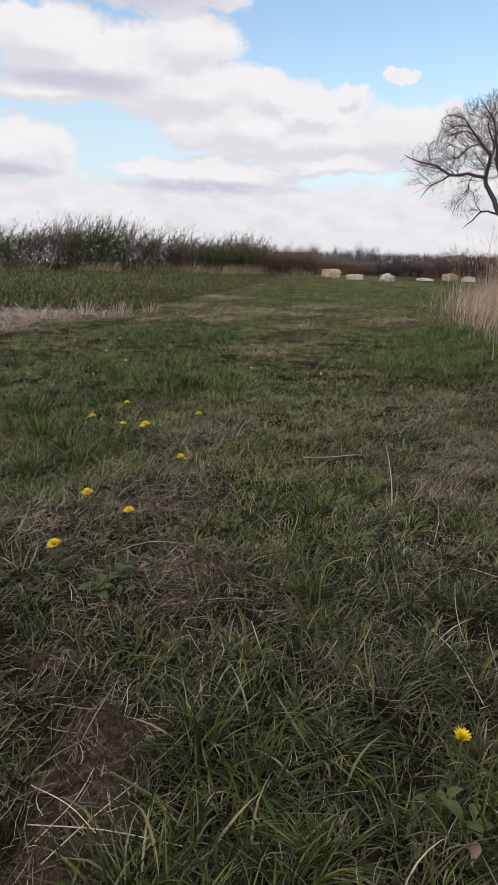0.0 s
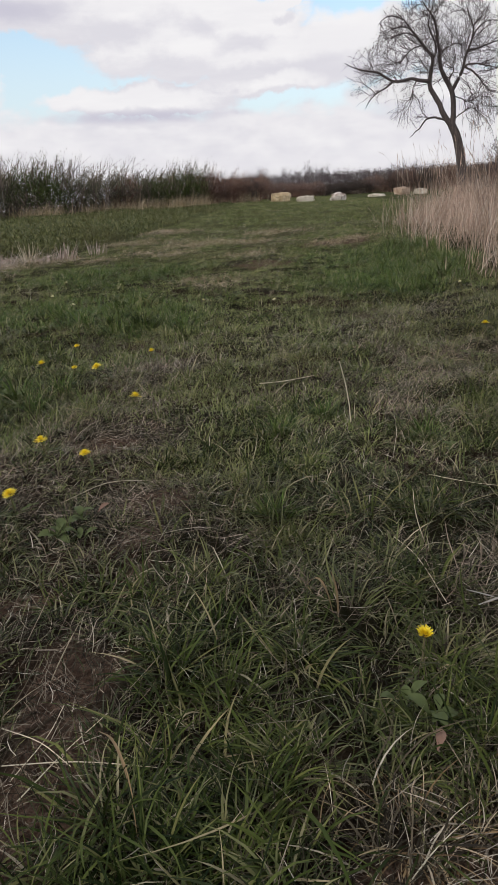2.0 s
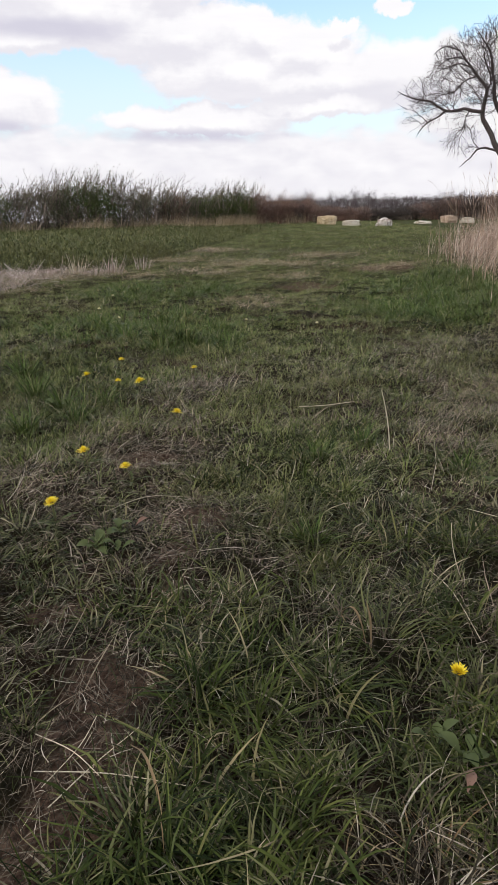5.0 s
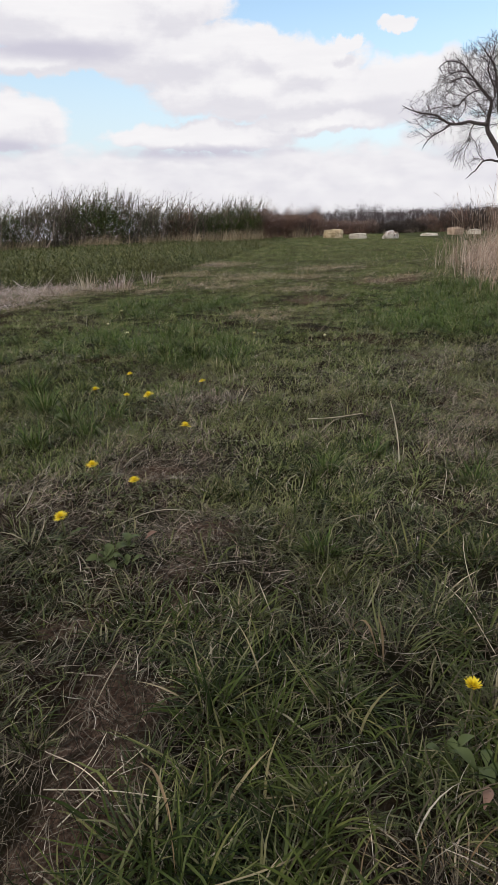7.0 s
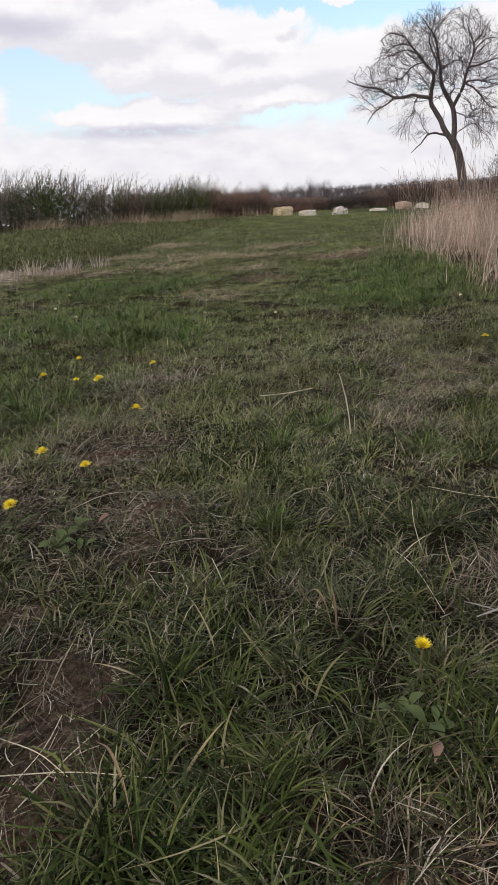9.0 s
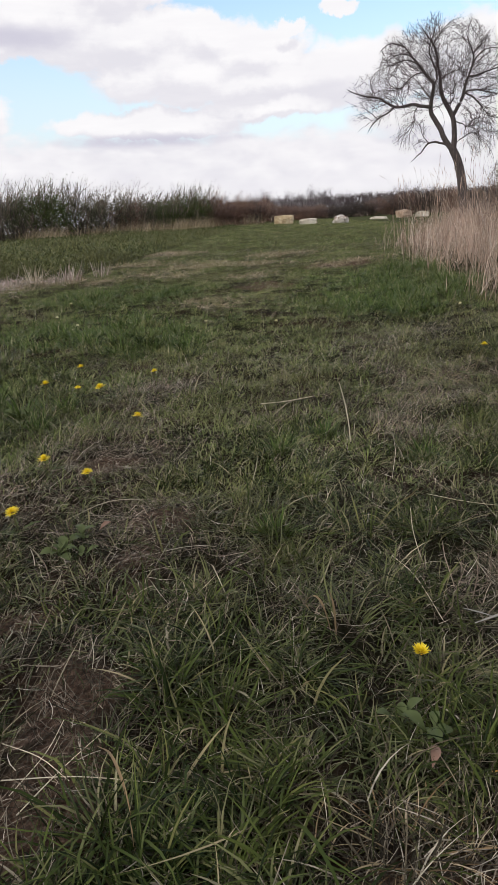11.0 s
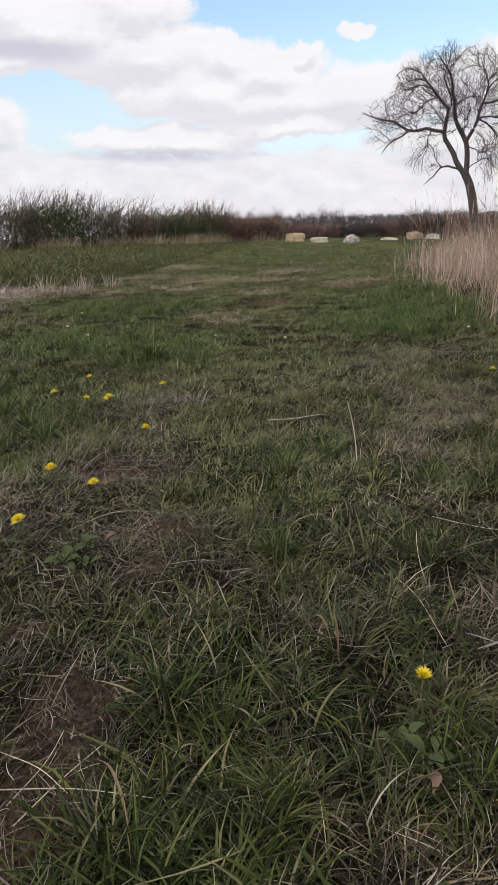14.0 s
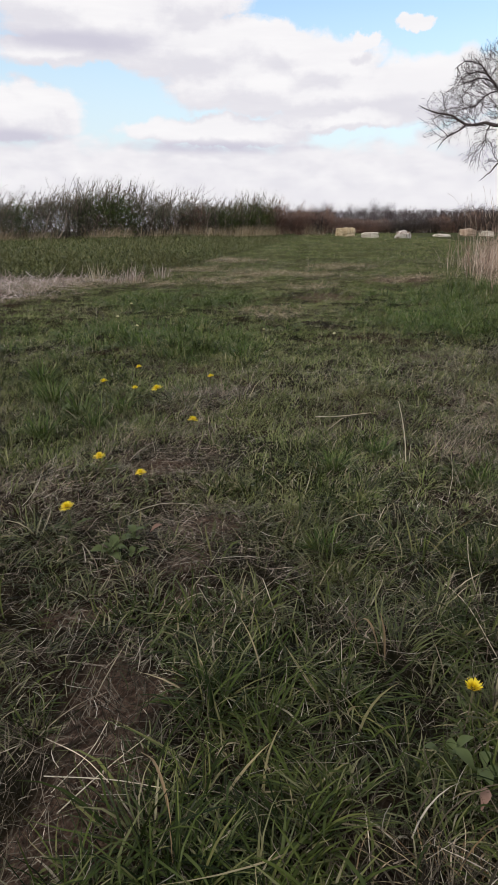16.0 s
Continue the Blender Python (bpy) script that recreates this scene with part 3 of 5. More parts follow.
def litter(name, label, y0, y1, per_m2, segs, size, width, mat, floor=0.06):
    """Dead blades that lie matted on the ground."""
    x, y = scatter(y0, y1, per_m2)
    bare = bareness(x, y)
    keep = (RNG.uniform(0, 1, len(x)) < (floor + (1 - floor) * bare) * (1 - 0.6 * spots(x, y, BARE))) & ~in_crop(x, y) & (in_tall(x, y) < 0.3)
    x, y = x[keep], y[keep]
    n = len(x)
    az = 1.2 * waves(x, y, 51, 3.0) * 2 + RNG.normal(0, 1.1, n)
    lean = np.clip(RNG.normal(1.32, 0.3, n), 0.3, 1.75)
    v, q, t = blade_arrays(np.stack([x, y, gz(x, y) + RNG.uniform(0.002, 0.03, n)], -1), az, size * RNG.lognormal(0, 0.5, n), width * RNG.uniform(0.5, 1.5, n),
                           lean, RNG.normal(0.1, 0.35, n), segs, 0.7, flat=np.full((n, 1), -0.02))
    return tagged(new(name, solid(name, v, [q, t], mat, segs > 1)), label, "grass", kind="stuff")


SHORT = "short green and olive meadow grass on rough ground"
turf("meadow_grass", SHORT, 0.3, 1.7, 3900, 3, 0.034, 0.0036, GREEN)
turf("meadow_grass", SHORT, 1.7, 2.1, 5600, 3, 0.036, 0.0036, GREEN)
turf("meadow_grass", SHORT, 2.1, 3.6, 9500, 2, 0.036, 0.0036, LIT_GREEN, olive_side)
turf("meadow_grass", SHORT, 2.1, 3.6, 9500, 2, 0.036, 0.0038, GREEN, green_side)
turf("meadow_grass", SHORT, 3.6, 6.0, 7800, 2, 0.036, 0.0042, LIT_GREEN, olive_side)
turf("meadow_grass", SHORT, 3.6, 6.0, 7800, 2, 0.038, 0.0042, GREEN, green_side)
turf("meadow_grass", SHORT, 6.0, 13.5, 5600, 1, 0.040, 0.0062, LIT_GREEN)
turf("far_meadow_grass", "short green grass of the far meadow", 13.0, 46.0, 560, 1, 0.055, 0.018, LIT_GREEN)
TUFT = "tufts of olive green meadow grass with dry tips"
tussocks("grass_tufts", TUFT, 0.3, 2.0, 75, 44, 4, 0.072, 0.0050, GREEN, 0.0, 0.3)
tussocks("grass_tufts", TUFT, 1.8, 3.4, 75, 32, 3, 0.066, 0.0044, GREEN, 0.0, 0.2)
tussocks("grass_tufts", TUFT, 2.0, 5.0, 70, 30, 3, 0.060, 0.0044, LIT_GREEN, 0.0, 0.1)
tussocks("grass_tufts", TUFT, 5.0, 13.0, 34, 30, 2, 0.055, 0.0062, LIT_GREEN)
tussocks("coarse_grass", "long arching blades of coarse dark green grass", 0.3, 1.9, 34, 12, 6, 0.135, 0.0058, SHADED_LUSH, 0.0, 0.6)
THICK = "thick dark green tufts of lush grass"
tussocks("lush_grass", THICK, 0.3, 2.0, 120, 38, 5, 0.086, 0.0054, SHADED_LUSH, 1.0, 0.35)
tussocks("lush_grass", THICK, 2.0, 5.0, 110, 34, 3, 0.080, 0.0048, SHADED_LUSH, 1.0, 0.2)
tussocks("lush_grass", "thick bright green tufts of lush grass", 4.5, 11.0, 100, 34, 2, 0.095, 0.0062, LIT_LUSH, 1.0)
MATTED = "grey and tan dead grass matted on the soil"
litter("dead_grass", MATTED, 0.3, 2.0, 11500, 3, 0.050, 0.0017, THATCH, 0.34)
litter("dead_grass", "long curling tan dead blades lying in the turf", 0.3, 2.2, 200, 5, 0.10, 0.0026, DEAD, 0.25)
litter("dead_grass", "pale grey and tan dead blades in worn turf", 1.2, 3.8, 7500, 2, 0.055, 0.0024, TAN, 0.06)
litter("dead_grass", MATTED, 2.0, 5.0, 8000, 2, 0.055, 0.0024, DEAD, 0.13)
litter("dead_grass", "tan dead grass in worn places of the meadow", 5.0, 16.0, 1300, 1, 0.07, 0.0055, DEAD, 0.1)
litter("loose_straw", "thin pale straws lying in the turf", 0.3, 4.5, 90, 2, 0.06, 0.0015, PALE)


def straw_chips():
    """Broken bits of straw on the bare earth."""
    x, y = scatter(0.4, 3.0, 2600)
    keep = spots(x, y, BARE) + 0.35 * spots(x, y, WORN) > RNG.uniform(0.2, 2.2, len(x))
    x, y = x[keep], y[keep]
    n = len(x)
    v, q, t = blade_arrays(np.stack([x, y, gz(x, y) + RNG.uniform(0.004, 0.02, n)], -1), RNG.uniform(-np.pi, np.pi, n), RNG.uniform(0.012, 0.05, n), RNG.uniform(0.0014, 0.0034, n),
                           np.clip(RNG.normal(1.45, 0.15, n), 1.0, 1.7), RNG.normal(0, 0.2, n), 2)
    tagged(new("straw_chips", solid("straw_chips", v, [q, t], TAN)), "broken bits of pale straw on bare brown soil", "straw", kind="stuff")


straw_chips()


def worn_straw():
    x, y = scatter(6.0, 17.0, 1600)
    keep = (spots(x, y, STRAWY) > RNG.uniform(0.15, 1.1, len(x))) & open_turf(x, y) & (waves(x, y, 81, 6.0) > -0.35)
    x, y = x[keep], y[keep]
    n = len(x)
    v, q, t = blade_cloud(x, y, RNG.uniform(-np.pi, np.pi, n), RNG.uniform(0.04, 0.13, n), RNG.uniform(0.004, 0.008, n), np.clip(RNG.normal(1.25, 0.3, n), 0.1, 1.6), RNG.normal(0.1, 0.3, n), 2, 0.02)
    tagged(new("worn_straw", solid("worn_straw", v, [q, t], FRINGE)), "pale straw lying in worn patches of the meadow", "straw", kind="stuff")


worn_straw()


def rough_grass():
    """The meadow goes on beside and behind the walk."""
    n = 110000
    x, y = RNG.uniform(-11, 11, n), RNG.uniform(-9, 14, n)
    keep = ((y < 0.35) | (x < -0.42 * y - 0.3) | (x > 0.62 * y + 0.35)) & open_turf(x, y)
    x, y = x[keep], y[keep]
    n = len(x)
    v, q, t = blade_cloud(x, y, RNG.uniform(-np.pi, np.pi, n), RNG.uniform(0.07, 0.18, n), RNG.uniform(0.02, 0.05, n), RNG.uniform(0.6, 1.3, n), np.zeros(n), 1)
    tagged(new("rough_grass", solid("rough_grass", v, [q, t], GREEN)), "rough green meadow grass round the standpoint", "grass", kind="stuff")


rough_grass()


def single_tufts(name, label, places, mat, upright=0.25):
    """Tufts that stand out from the turf: x, y, blade length, blades, blade width."""
    for x, y, size, count, width in places:
        a, r = RNG.uniform(-np.pi, np.pi, count), np.sqrt(RNG.uniform(0, 1, count)) * size * 0.32
        v, q, t = blade_cloud(x + r * np.cos(a), y + r * np.sin(a), a + RNG.normal(0, 0.4, count), size * RNG.uniform(0.45, 1.2, count), width * RNG.uniform(0.6, 1.3, count),
                              np.abs(RNG.normal(upright, 0.25, count)), RNG.uniform(0.2, 1.5, count), 6)
        v = v - (x, y, float(gz(x, y)))
        ob = new(name, solid(name, v, [q, t], mat, True))
        ob.location = (x, y, gz(x, y))
        tagged(ob, label, "grass", kind="stuff")


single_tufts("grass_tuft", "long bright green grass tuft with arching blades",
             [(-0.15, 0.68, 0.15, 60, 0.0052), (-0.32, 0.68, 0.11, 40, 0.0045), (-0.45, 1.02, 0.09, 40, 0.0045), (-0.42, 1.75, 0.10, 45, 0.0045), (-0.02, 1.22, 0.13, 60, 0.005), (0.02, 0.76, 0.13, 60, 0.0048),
              (0.42, 0.84, 0.14, 70, 0.0046), (-0.34, 4.85, 0.15, 130, 0.0055), (-0.55, 4.95, 0.12, 90, 0.005)], SHADED_LUSH, 0.42)
single_tufts("grass_tuft", "broad bright green tuft of spring grass beside the dry stand",
             [(1.66, 3.05, 0.20, 420, 0.0050), (1.58, 2.82, 0.16, 300, 0.0050), (1.82, 3.3, 0.22, 420, 0.0050), (2.0, 3.65, 0.22, 260, 0.0052)], LIT_LUSH, 0.42)
single_tufts("grass_tuft", "long dark green grass tuft under the dandelions",
             [(-0.86, 3.22, 0.15, 190, 0.0048), (-1.06, 3.45, 0.16, 210, 0.0050), (-0.74, 2.98, 0.13, 150, 0.0046), (-0.66, 3.25, 0.12, 130, 0.0046), (-1.22, 3.85, 0.17, 200, 0.0052), (-0.95, 2.86, 0.14, 160, 0.0046),
              (-0.35, 3.62, 0.10, 120, 0.0046), (-0.15, 3.7, 0.09, 110, 0.0044), (0.30, 2.42, 0.10, 120, 0.0044), (0.52, 2.62, 0.11, 130, 0.0044), (0.20, 1.78, 0.10, 110, 0.0044), (0.85, 2.32, 0.12, 130, 0.0046)], LIT_LUSH, 0.45)
single_tufts("dead_tuft", "collapsed tuft of tan dead grass blades",
             [(-0.06, 3.42, 0.12, 90, 0.003), (0.72, 1.36, 0.10, 90, 0.003), (0.18, 1.42, 0.07, 50, 0.003), (0.95, 4.5, 0.14, 90, 0.003)], DEAD, 0.8)
single_tufts("dead_tuft", "collapsed pale tan mound of dead grass", [(1.36, 3.42, 0.15, 170, 0.0034), (1.46, 3.5, 0.12, 90, 0.0034)], FRINGE, 1.25)
single_tufts("dead_tuft", "collapsed rusty orange and tan tuft of dead grass", [(0.25, 0.70, 0.14, 110, 0.0036), (0.31, 0.66, 0.12, 80, 0.0036), (0.12, 0.66, 0.10, 20, 0.0034)], RUST, 1.1)
single_tufts("dead_tuft", "leaning tuft of long tan dead blades", [(0.20, 0.62, 0.15, 110, 0.0038), (0.38, 0.70, 0.13, 90, 0.0036), (0.28, 0.82, 0.10, 70, 0.0030), (0.46, 0.86, 0.11, 60, 0.0032)], DEAD, 1.0)
single_tufts("dead_tuft", "grey collapsed tuft of dead grass blades", [(0.27, 0.74, 0.09, 60, 0.0022), (0.20, 0.66, 0.09, 80, 0.0022), (0.33, 0.66, 0.09, 60, 0.0022), (0.6, 1.24, 0.09, 120, 0.0018)], THATCH, 1.0)


# ---- tall dry grass, crop, straw ----
def tall_grass():
    x, y = RNG.uniform(2.2, 12.0, 95000), RNG.uniform(4.6, 24.0, 95000)
    d = in_tall(x, y) + RNG.normal(0, 0.13, len(x))
    cx = waves(x, y, 33, 4.5) + 0.6 * waves(x, y, 34, 1.3)
    keep = (d > 0) & (x < 0.64 * y + 1.2) & (RNG.uniform(0, 1, len(x)) < np.clip(0.40 + 0.62 * cx, 0.03, 1) * np.clip(0.38 + 0.62 * smooth(5.6, 9.0, y), 0, 1) * np.clip(1.1 - 0.1 * d, 0.3, 1))
    x, y, d = x[keep], y[keep], d[keep]
    n = len(x)
    rise = (0.70 + 0.20 * smooth(0, 1.0, d) + 0.20 * waves(x, y, 32, 2.6)) * (0.72 + 0.28 * smooth(5.0, 8.0, y))
    base = np.stack([x, y, gz(x, y) - 0.01], -1)
    az = 0.9 * waves(x, y, 35, 2.0) * 3 + RNG.normal(0, 0.9, n)
    leaf = blade_arrays(base, az, rise * RNG.uniform(0.25, 1.2, n), RNG.uniform(0.003, 0.0075, n), np.abs(RNG.normal(0.24 + 0.18 * waves(x, y, 36, 3.0), 0.34, n)), np.abs(RNG.normal(0.4, 0.75, n)), 4, 0.6)
    tagged(new("tall_dry_grass", solid("tall_dry_grass", leaf[0], leaf[1:], STRAW)), "stand of tall tan dry grass beside the meadow", "grass", kind="stuff")
    m = 9000
    gx, gy = RNG.uniform(2.0, 9.0, m), RNG.uniform(4.0, 15.0, m)
    near = in_tall(gx, gy)
    k = (near > -0.6) & (near < np.where(gy < 8.0, 2.5, 0.5)) & (RNG.uniform(0, 1, m) < np.exp(-np.abs(near - 0.1)))
    gx, gy = gx[k], gy[k]
    m = len(gx)
    green = blade_arrays(np.stack([gx, gy, gz(gx, gy) - 0.01], -1), RNG.uniform(-np.pi, np.pi, m), RNG.uniform(0.08, 0.26, m), RNG.uniform(0.004, 0.008, m), np.abs(RNG.normal(0.25, 0.2, m)), RNG.uniform(0.3, 1.5, m), 3)
    tagged(new("verge_grass", solid("verge_grass", green[0], green[1:], GREEN)), "long green grass at the foot of the dry stand", "grass", kind="stuff")
    pick = (RNG.uniform(0, 1, n) < 0.035 + 0.05 * (y < 8.5))
    b, m = base[pick], pick.sum()
    ln = np.clip(rise[pick], 0.55, 1.1) * RNG.uniform(1.0, 1.75, m)
    stems = grow_arrays(b, np.stack([RNG.normal(-0.10, 0.22, m), RNG.normal(0, 0.18, m), np.ones(m)], -1), ln, 6, 0.06, -0.01)
    rad = np.linspace(0.0024, 0.0012, 6)[None] * np.ones((m, 1))
    heads = grow_arrays(stems[:, -1], stems[:, -1] - stems[:, -2], RNG.uniform(0.08, 0.16, m), 4, 0.1, -0.08)
    hr = np.array([0.0015, 0.004, 0.0034, 0.001])[None] * RNG.uniform(0.5, 1.2, (m, 1))
    a = joined(tube_arrays(stems, rad, 3), tube_arrays(heads, hr, 4))
    tagged(new("seed_stalks", solid("seed_stalks", a[0], a[1:], STRAW)), "tall dry stalks with seed heads above tan grass", "grass", kind="stuff")


tall_grass()


def crop_field():
    x, y = RNG.uniform(-16, 3.0, 75000), RNG.uniform(9.6, 40, 75000)
    hedge = HEDGE_A[1] + (x - HEDGE_A[0]) * (HEDGE_B - HEDGE_A)[1] / (HEDGE_B - HEDGE_A)[0]
    keep = in_crop(x, y) & (y < hedge - 1.0) & (x > -0.42 * y - 0.6) & (RNG.uniform(0, 1, len(x)) < np.clip(16.0 / y, 0.35, 1))
    x, y = x[keep], y[keep]
    n = len(x)
    tall = (0.17 + 0.15 * smooth(0.0, 1.6, y - np.interp(x, *CROP_EDGE))) * (1 - 0.62 * smooth(-2.2, 0.4, x)) * (1 - 0.4 * smooth(15, 24, y)) * (1 + 0.18 * waves(x, y, 61, 1.4))
    groups = []
    for _ in range(4):
        h = tall * RNG.uniform(0.3, 1.0, n)
        b = np.stack([x + RNG.normal(0, 0.05, n), y + RNG.normal(0, 0.05, n), gz(x, y) + h], -1)
        groups.append(blade_arrays(b, RNG.uniform(-np.pi, np.pi, n), RNG.uniform(0.04, 0.10, n), RNG.uniform(0.015, 0.032, n), RNG.uniform(0.2, 1.5, n), RNG.uniform(0.2, 1.0, n), 2))
    stem = blade_arrays(np.stack([x, y, gz(x, y)], -1), RNG.uniform(-np.pi, np.pi, n), tall, np.full(n, 0.012), np.abs(RNG.normal(0, 0.2, n)), np.zeros(n), 1)
    a = joined(*groups, stem)
    tagged(new("crop_plants", solid("crop_plants", a[0], a[1:], CROP)), "knee-high dark green leafy crop in front of the hedge", "crop", kind="stuff")


crop_field()


def straw_strip():
    x, y = RNG.uniform(-5.0, -1.5, 9000), RNG.uniform(7.0, 12.4, 9000)
    edge = np.interp(x, *CROP_EDGE)
    keep = (spots(x, y, [(-3.2, 8.5, 0.8), (-3.3, 9.3, 0.7), (-2.9, 9.5, 0.6), (-2.5, 10.1, 0.45), (-1.95, 10.2, 0.32)]) > RNG.uniform(0.1, 0.9, len(x))) & (y < edge)
    x, y = x[keep], y[keep]
    n = len(x)
    v, q, t = blade_arrays(np.stack([x, y, gz(x, y) + RNG.uniform(0.01, 0.07, n)], -1), RNG.uniform(-np.pi, np.pi, n), RNG.uniform(0.15, 0.45, n), RNG.uniform(0.005, 0.011, n),
                           np.clip(RNG.normal(1.35, 0.2, n), 0.7, 1.6), RNG.normal(0.1, 0.2, n), 2, 0.4)
    tagged(new("cut_straw", solid("cut_straw", v, [q, t], PINK_STRAW)), "pale cut straw lying along the crop edge", "straw", kind="stuff")


straw_strip()


def straw_tuft(x, y, tall, spread, count, lean, mat, label):
    """Stubble that fans out from its foot; lean: how far it tips towards +x."""
    n = count
    a, r = RNG.uniform(-np.pi, np.pi, n), spread * np.sqrt(RNG.uniform(0, 1, n))
    b = np.stack([r * np.cos(a), r * np.sin(a) * 0.6, np.full(n, -0.01)], -1)
    way = np.arctan2(np.sin(a), np.cos(a) + 2.0 * lean)
    v, q, t = blade_arrays(b, way, tall * RNG.uniform(0.35, 1.12, n), RNG.uniform(0.005, 0.011, n), np.abs(RNG.normal(0.22 + abs(lean) * 0.5, 0.2, n)), np.abs(RNG.normal(0.15, 0.25, n)), 3)
    ob = new("straw_tuft", solid("straw_tuft", v, [q, t], mat))
    ob.location = (x, y, gz(x, y))
    tagged(ob, label, "dry grass", "straw tufts along the crop edge", "stuff")


WHITE_TUFT, PINK_TUFT = "upright tuft of whitish dry straw stubble by the crop", "wide leaning tuft of pinkish straw stubble"
for tx, ty, th, ts, tc, tl, tm, tn in ((-2.22, 10.42, 0.33, 0.13, 60, 0.1, PALE, WHITE_TUFT), (-1.64, 10.27, 0.33, 0.15, 90, 0.4, PINK_STRAW, PINK_TUFT), (-1.92, 10.2, 0.17, 0.16, 60, 0.2, PINK_STRAW, PINK_TUFT),
                                       (-1.29, 11.05, 0.27, 0.15, 60, 0.25, PINK_STRAW, PINK_TUFT), (-2.6, 10.2, 0.2, 0.2, 40, -0.3, PINK_STRAW, PINK_TUFT), (-0.34, 15.6, 0.14, 0.3, 50, 0.2, PINK_STRAW, PINK_TUFT)):
    straw_tuft(tx, ty, th, ts, tc, tl, tm, tn)


# ---- hedges ----
def hedge_shrub(name, label, group, twig_mat, leaves, shoots, tall, wide, count, leaf_mat=None, stem_rise=0.95, shoot=0.7, lift=0.0, fill=1.0):
    root = new(name)
    tagged(root, label, "hedge", group)
    fine = 1.0 if fill == 1.0 else 0.5
    n = 15
    a = RNG.uniform(-np.pi, np.pi, n)
    b = np.stack([RNG.normal(0, 0.36 * wide, n), RNG.normal(0, 0.2 * wide, n), np.full(n, -0.05)], -1)
    stems = grow_arrays(b, np.stack([0.6 * np.cos(a), 0.6 * np.sin(a), np.ones(n)], -1), tall * stem_rise * RNG.uniform(0.55, 1.0, n), 6, 0.24, 0.05)
    s = [tube_arrays(stems, np.linspace(0.028, 0.010, 6)[None] * np.ones((n, 1)), 4)]
    pick, at = RNG.integers(0, n, count), RNG.uniform(0.4, 5, count)
    i = np.minimum(at.astype(int), 4)
    f = (at - i)[:, None]
    st = stems[pick, i] * (1 - f) + stems[pick, i + 1] * f + RNG.normal(0, 0.05, (count, 3))
    st[:, 2] = np.maximum(st[:, 2], 0.05)
    tw = grow_arrays(st, np.stack([RNG.normal(0, 1.1, count), RNG.normal(0, 0.8, count), RNG.uniform(-0.3, 1.1, count)], -1), RNG.uniform(0.2, 0.62, count) * tall / 1.5, 3, 0.3, 0.12)
    s.append(tube_arrays(tw, fine * np.array([0.008, 0.006, 0.003])[None] * np.ones((count, 1)), 3))
    half = count // 2
    su = grow_arrays(st[:half], np.stack([RNG.normal(0, 0.7, half), RNG.normal(0, 0.6, half), RNG.uniform(0, 1, half)], -1), RNG.uniform(0.1, 0.3, half), 3, 0.3, 0.1)
    s.append(tube_arrays(su, np.array([0.005, 0.004, 0.002])[None] * np.ones((half, 1)), 3))
    clumps = max(4, shoots // 9)
    foot = np.stack([RNG.uniform(-0.6 * wide, 0.6 * wide, clumps), RNG.normal(0, 0.2 * wide, clumps), tall * RNG.uniform(0.5, 0.85, clumps)], -1)
    vig, slant = np.minimum(RNG.lognormal(-0.15, 0.3, clumps), 1.3), RNG.normal(0.34, 0.25, clumps)
    i = RNG.integers(0, clumps, shoots)
    top = foot[i] + RNG.normal(0, 1, (shoots, 3)) * (0.16, 0.12, 0.10)
    sh = grow_arrays(top, np.stack([slant[i] + RNG.normal(0, 0.2, shoots), RNG.normal(0, 0.25, shoots), np.ones(shoots)], -1), shoot * vig[i] * (0.2 + 0.95 * RNG.uniform(0, 1, shoots) ** 1.4), 5, 0.15, 0.02)
    sh[:, 1:, 0] += (np.linspace(0.25, 1, 4) ** 2)[None] * 0.22 * RNG.uniform(-0.1, 1, (shoots, 1))
    s.append(tube_arrays(sh, fine * np.array([0.009, 0.0075, 0.0060, 0.0048, 0.0034])[None] * np.ones((shoots, 1)), 3))
    m = shoots * 4
    spur = sh[RNG.integers(0, shoots, m), RNG.integers(0, 4, m)]
    s.append(blade_arrays(spur, RNG.uniform(-np.pi, np.pi, m), RNG.uniform(0.06, 0.28, m), np.full(m, 0.015 if fill == 1.0 else 0.006), np.abs(RNG.normal(0.3, 0.35, m)), RNG.uniform(-0.4, 0.2, m), 1))
    t = joined(*s)
    tagged(part("branchwork", solid("branchwork", t[0], t[1:], twig_mat), root), kind="stuff")
    c = RNG.normal(0, 1, (leaves, 3))
    c *= RNG.uniform(0.05, 1, (leaves, 1)) ** 0.4 / np.linalg.norm(c, axis=1, keepdims=True)
    c *= 1 + 0.22 * waves(c[:, :1] * 3 + c[:, 2:] * 2, c[:, 1:2] * 3, 91, 1.6)
    c = fill * c * (0.66 * wide, 0.45 * wide, (0.47 - 0.6 * lift) * tall) + (0, 0, (0.5 + lift) * tall) + RNG.normal(0, 0.05, (leaves, 3))
    c[:, 2] = np.maximum(c[:, 2], 0.03)
    m = shoots * (8 if fill == 1.0 else 2)
    tips = sh[RNG.integers(0, shoots, m), RNG.integers(1, 5, m)]
    c = np.concatenate([c, tips + RNG.normal(0, 0.05, tips.shape)])
    m = len(c)
    v, q, t = blade_arrays(c, RNG.uniform(-np.pi, np.pi, m), RNG.uniform(0.03, 0.075, m), RNG.uniform(0.02, 0.045, m), RNG.uniform(0.2, 2.4, m), RNG.uniform(0, 0.6, m), 1)
    tagged(part("foliage", solid("foliage", v, [q, t], leaf_mat or HEDGE_LEAF), root, "small leaves and leaf litter"), kind="stuff")
    return root


